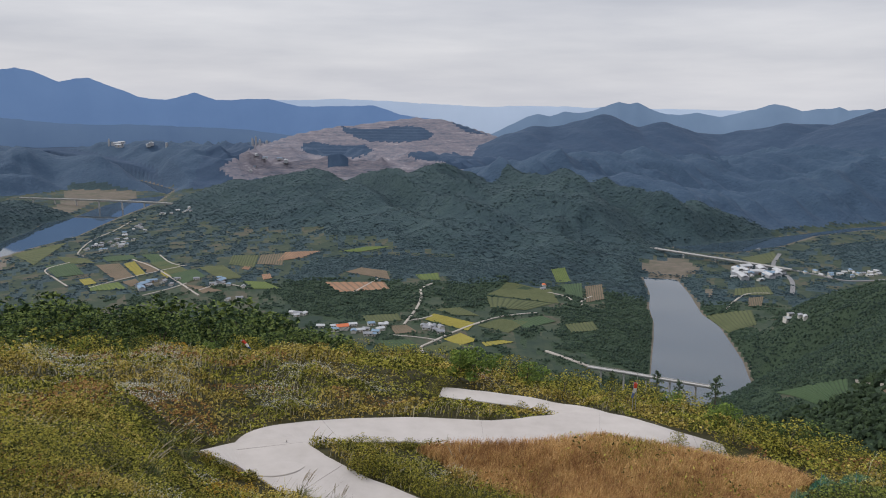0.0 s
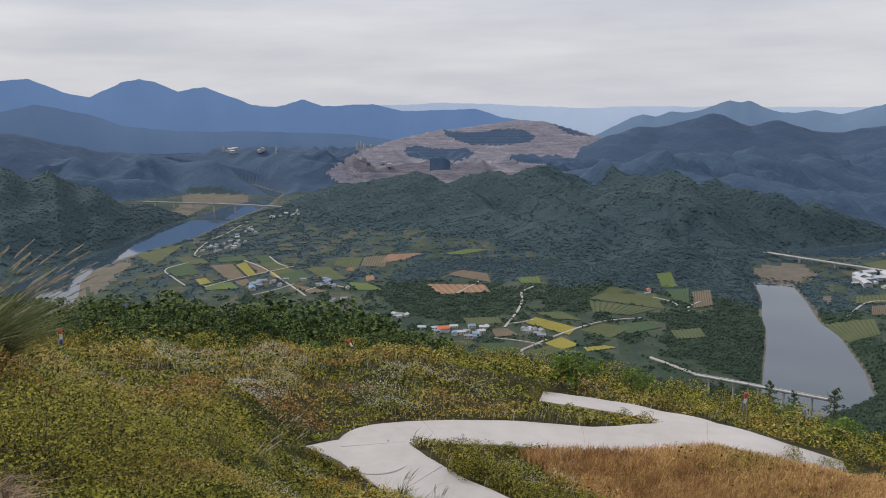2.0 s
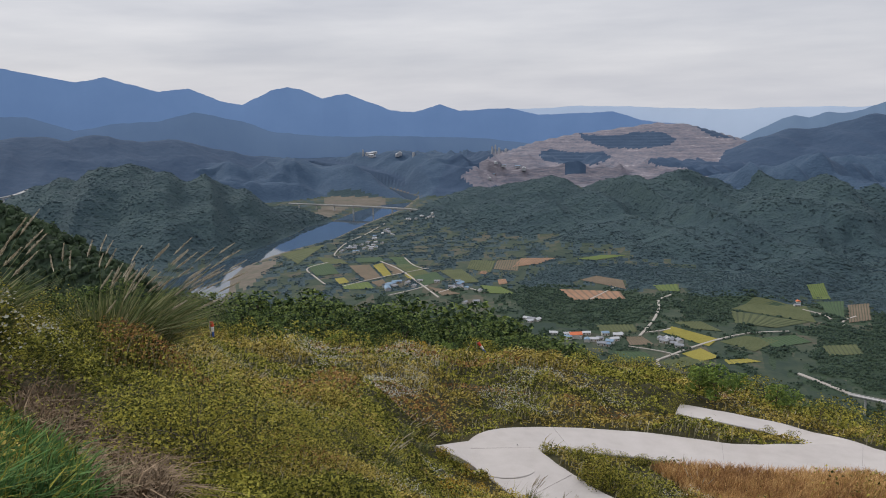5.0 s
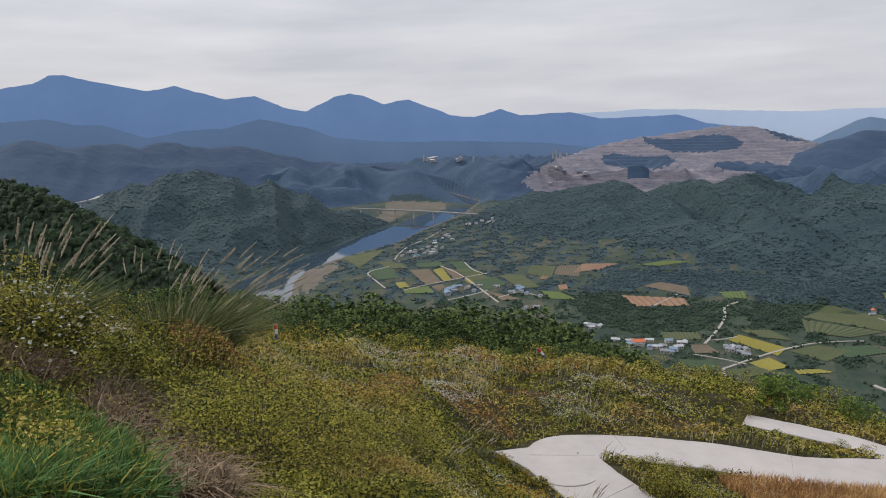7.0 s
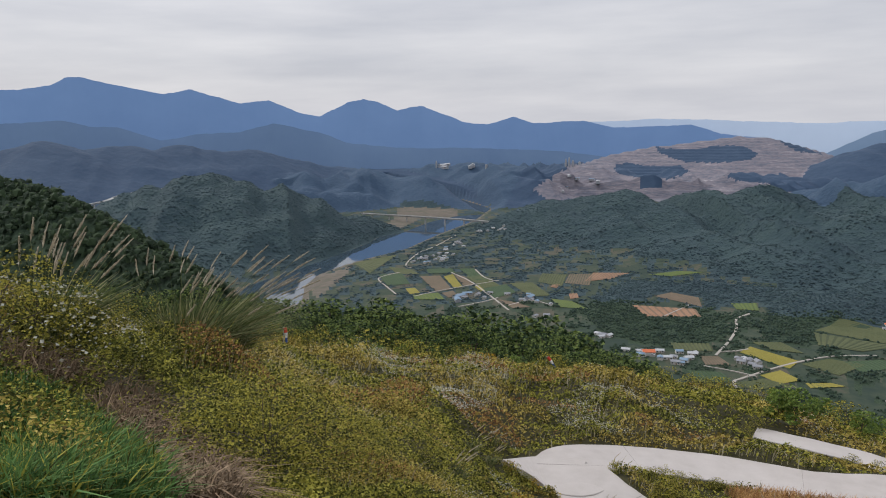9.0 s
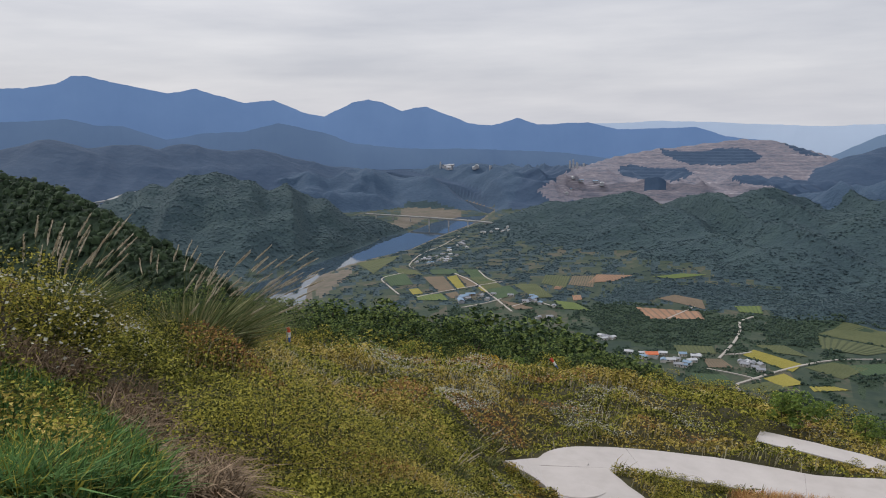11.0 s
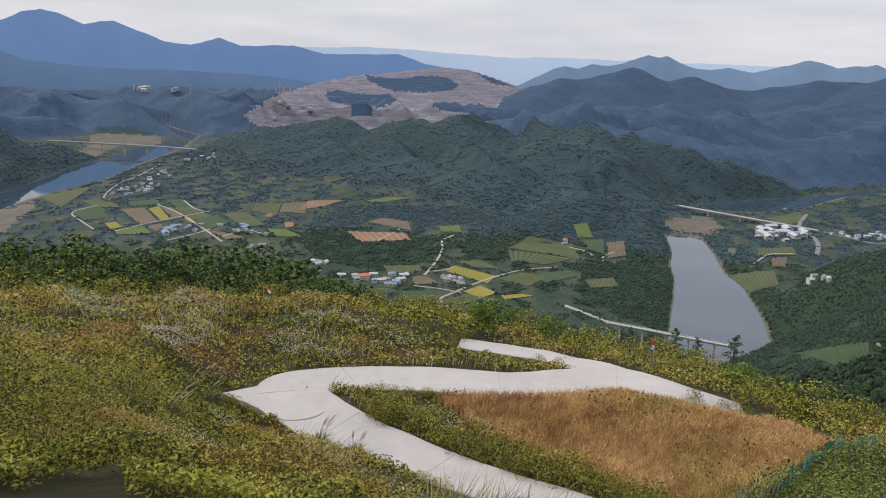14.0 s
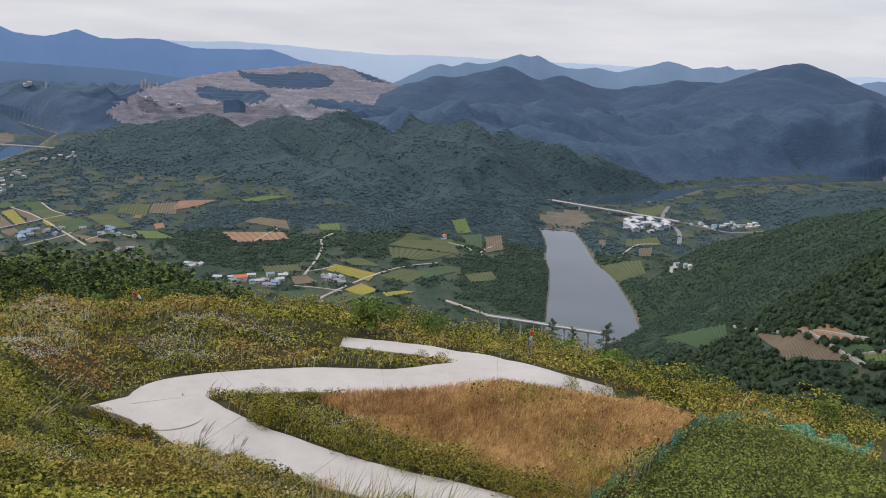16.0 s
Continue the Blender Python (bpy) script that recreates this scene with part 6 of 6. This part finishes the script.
def house(w, d, h, roof, label, kind="house"):
    root = tagged(new(kind), label, "house" if kind == "house" else "building")
    part("wall", box_mesh("wall", (w, d, h + 3), M_WALL if kind == "house" else M_WALL_B, 0.0, (0, 0, (h - 3) / 2)), root)
    e, rise = 0.5, d * 0.22
    v = [(-w / 2 - e, -d / 2 - e, h - 0.1), (w / 2 + e, -d / 2 - e, h - 0.1), (w / 2 + e, 0, h + rise), (-w / 2 - e, 0, h + rise), (-w / 2 - e, d / 2 + e, h - 0.1), (w / 2 + e, d / 2 + e, h - 0.1)]
    v = np.array(v + [(a, b, c + 0.3) for a, b, c in v])
    f = [(6, 7, 8, 9), (9, 8, 11, 10), (1, 0, 3, 2), (2, 3, 4, 5), (0, 1, 7, 6), (4, 10, 11, 5), (0, 6, 9, 3), (3, 9, 10, 4), (1, 2, 8, 7), (2, 5, 11, 8)]
    part("roof", mesh_from("roof", v, np.array(f), [ROOFS[roof]], smooth=False), root, roof + " pitched roof")
    part("door", box_mesh("door", (1.1 if kind == "house" else 4.0, 0.2, 2.1 if kind == "house" else 4.0), M_DOOR, 0.0, (0.1 * w, -d / 2 - 0.04, 1.05 if kind == "house" else 2.0)), root)
    for k in (-0.32, 0.34):
        part("window", box_mesh("window", (w * 0.16, 0.16, 1.3), M_PANE, 0.0, (k * w, -d / 2 - 0.03, h * 0.58)), root)
    return root


HOUSES = [house(10, 7, 3.2, "grey", "small farmhouse with a grey pitched roof"), house(9, 7, 3.4, "blue", "small farmhouse with a blue metal roof"),
          house(11, 7, 3.0, "white", "low white-roofed farm building beside the fields"), house(11, 8, 3.6, "red", "village house with an orange-red roof")]
SHED = house(26, 13, 6, "white", "long white industrial shed at the riverside works", "industrial_shed")
BARN = house(22, 10, 4.5, "blue", "long farm shed with a blue-white roof", "farm_shed")


def scatter(poly, count, kinds, seed, group, s0=0.9, s1=1.3):
    rng = np.random.default_rng(seed)
    poly = list(poly)
    a, e = np.array(poly).T
    got = []
    while len(got) < count:
        az, el = rng.uniform(a.min(), a.max()), rng.uniform(e.min(), e.max())
        if not inside(np.array([az]), np.array([el]), poly)[0]:
            continue
        p = hit(az, el)
        if any((p - q).length < 13 for q in got) and rng.random() < 0.9:
            continue
        got.append(p)
        planted(kinds[rng.integers(len(kinds))], [(p.x, p.y, p.z, rng.uniform(s0, s1), rng.uniform(-0.5, 0.5) + rng.integers(2) * 1.57)], group)


H0, H1, H2, H3 = HOUSES
scatter([(23.44, -10.46), (21.45, -9.95), (20.22, -8.86), (18.65, -9.21), (20.95, -10.56), (22.95, -10.95)], 26, [H0, H0, H1, H2], 1, "houses of the river village")
scatter([(18.42, -8.36), (15.94, -7.91), (15.76, -8.23), (17.69, -8.71)], 9, [H0, H2], 2, "houses by the long bridge")
scatter([(20.39, -13.01), (17.93, -12.72), (16.80, -13.19), (17.98, -13.62), (19.86, -13.52)], 9, [H0, H2, BARN], 3, "farm buildings among the strips")
scatter([(16.21, -12.99), (14.04, -13.04), (12.48, -13.93), (15.65, -13.51)], 8, [H1, H0, BARN], 4, "farm buildings at the lane")
scatter([(14.32, -14.55), (12.91, -14.55), (12.73, -15.05), (14.14, -14.96)], 3, [H0, H3], 5, "houses above the wood")
scatter([(9.88, -15.68), (8.21, -15.92), (8.43, -16.24), (9.89, -16.09)], 4, [H0, H2], 6, "houses above the wood")
scatter([(7.81, -16.75), (5.90, -16.98), (3.75, -16.71), (1.60, -16.99), (2.03, -17.39), (3.12, -17.95), (4.20, -17.52), (6.34, -17.30)], 17, [H0, H2, H2, H1], 7, "houses of the hillside hamlet")
planted(H3, [(*hit(5.65, -17.11), 1.6, 0.3)], "houses of the hillside hamlet")
scatter([(-0.40, -16.75), (-2.40, -17.23), (-1.88, -17.65), (-0.57, -17.24)], 9, [H0, H0, H2], 8, "houses of the terrace hamlet")
scatter([(-22.93, -12.46), (-23.16, -11.66), (-25.66, -11.59), (-26.64, -12.10), (-26.09, -12.39)], 22, [SHED, BARN, H2], 9, "sheds of the riverside works")
scatter([(-27.45, -11.56), (-32.11, -10.90), (-32.17, -11.41), (-28.17, -11.79)], 16, [H0, H2, H1], 10, "houses on the river flats")
scatter([(-26.82, -14.42), (-28.06, -14.27), (-28.11, -14.83), (-26.87, -14.91)], 4, [H0, H2], 11, "houses below the slope")
scatter([(-8.92, -13.92), (-9.76, -13.81), (-9.77, -14.14), (-9.14, -14.16)], 2, [H3, H0], 12, "houses on the knoll")
scatter([(13.58, -2.88), (9.67, -2.98), (10.48, -3.46), (13.22, -3.36)], 14, [SHED, SHED, BARN], 13, "sheds of the cement works", 1.0, 1.8)
scatter([(16.60, -2.79), (14.35, -2.88), (14.74, -3.19), (16.25, -3.18)], 6, [SHED], 14, "sheds of the cement works", 1.0, 1.8)
scatter([(21.51, -3.34), (17.02, -3.56), (17.21, -3.75), (21.37, -3.72)], 6, [SHED], 15, "sheds on the plateau", 1.0, 1.6)
scatter([(12.50, -4.76), (8.93, -4.79), (9.75, -5.39), (12.14, -5.57)], 6, [SHED, BARN], 16, "sheds on the quarry floor", 0.8, 1.3)


def silo(p, h, w, label):
    root = tagged(new("silo_tower"), label, "tower", group="towers of the cement works")
    root.location = p
    part("drum", tubes_mesh("drum", [([(0, 0, -5), (0, 0, h * 0.5), (0, 0, h)], [w, w, w])], M_WALL_B, 14), root, "pale concrete drum")
    part("head", box_mesh("head", (w * 1.3, w * 1.5, h * 0.18), M_WALL_B, 0.5, (0, 0, h * 1.08)), root, "white headhouse")
    part("stair", tubes_mesh("stair", [([(w * 1.1, 0, -5), (w * 1.1, 0, h)], [0.8, 0.8])], M_WALL_B, 6), root)
    return root


for az, el, h, w in ((12.90, -3.16, 48, 13), (11.79, -3.69, 50, 7), (11.55, -3.69, 60, 6), (11.28, -3.69, 40, 8), (10.80, -3.61, 30, 9), (21.25, -3.57, 45, 7), (17.58, -3.71, 26, 9)):
    silo(hit(az, el), h * 0.62, w * 0.62, "tall pale works tower by the quarry")
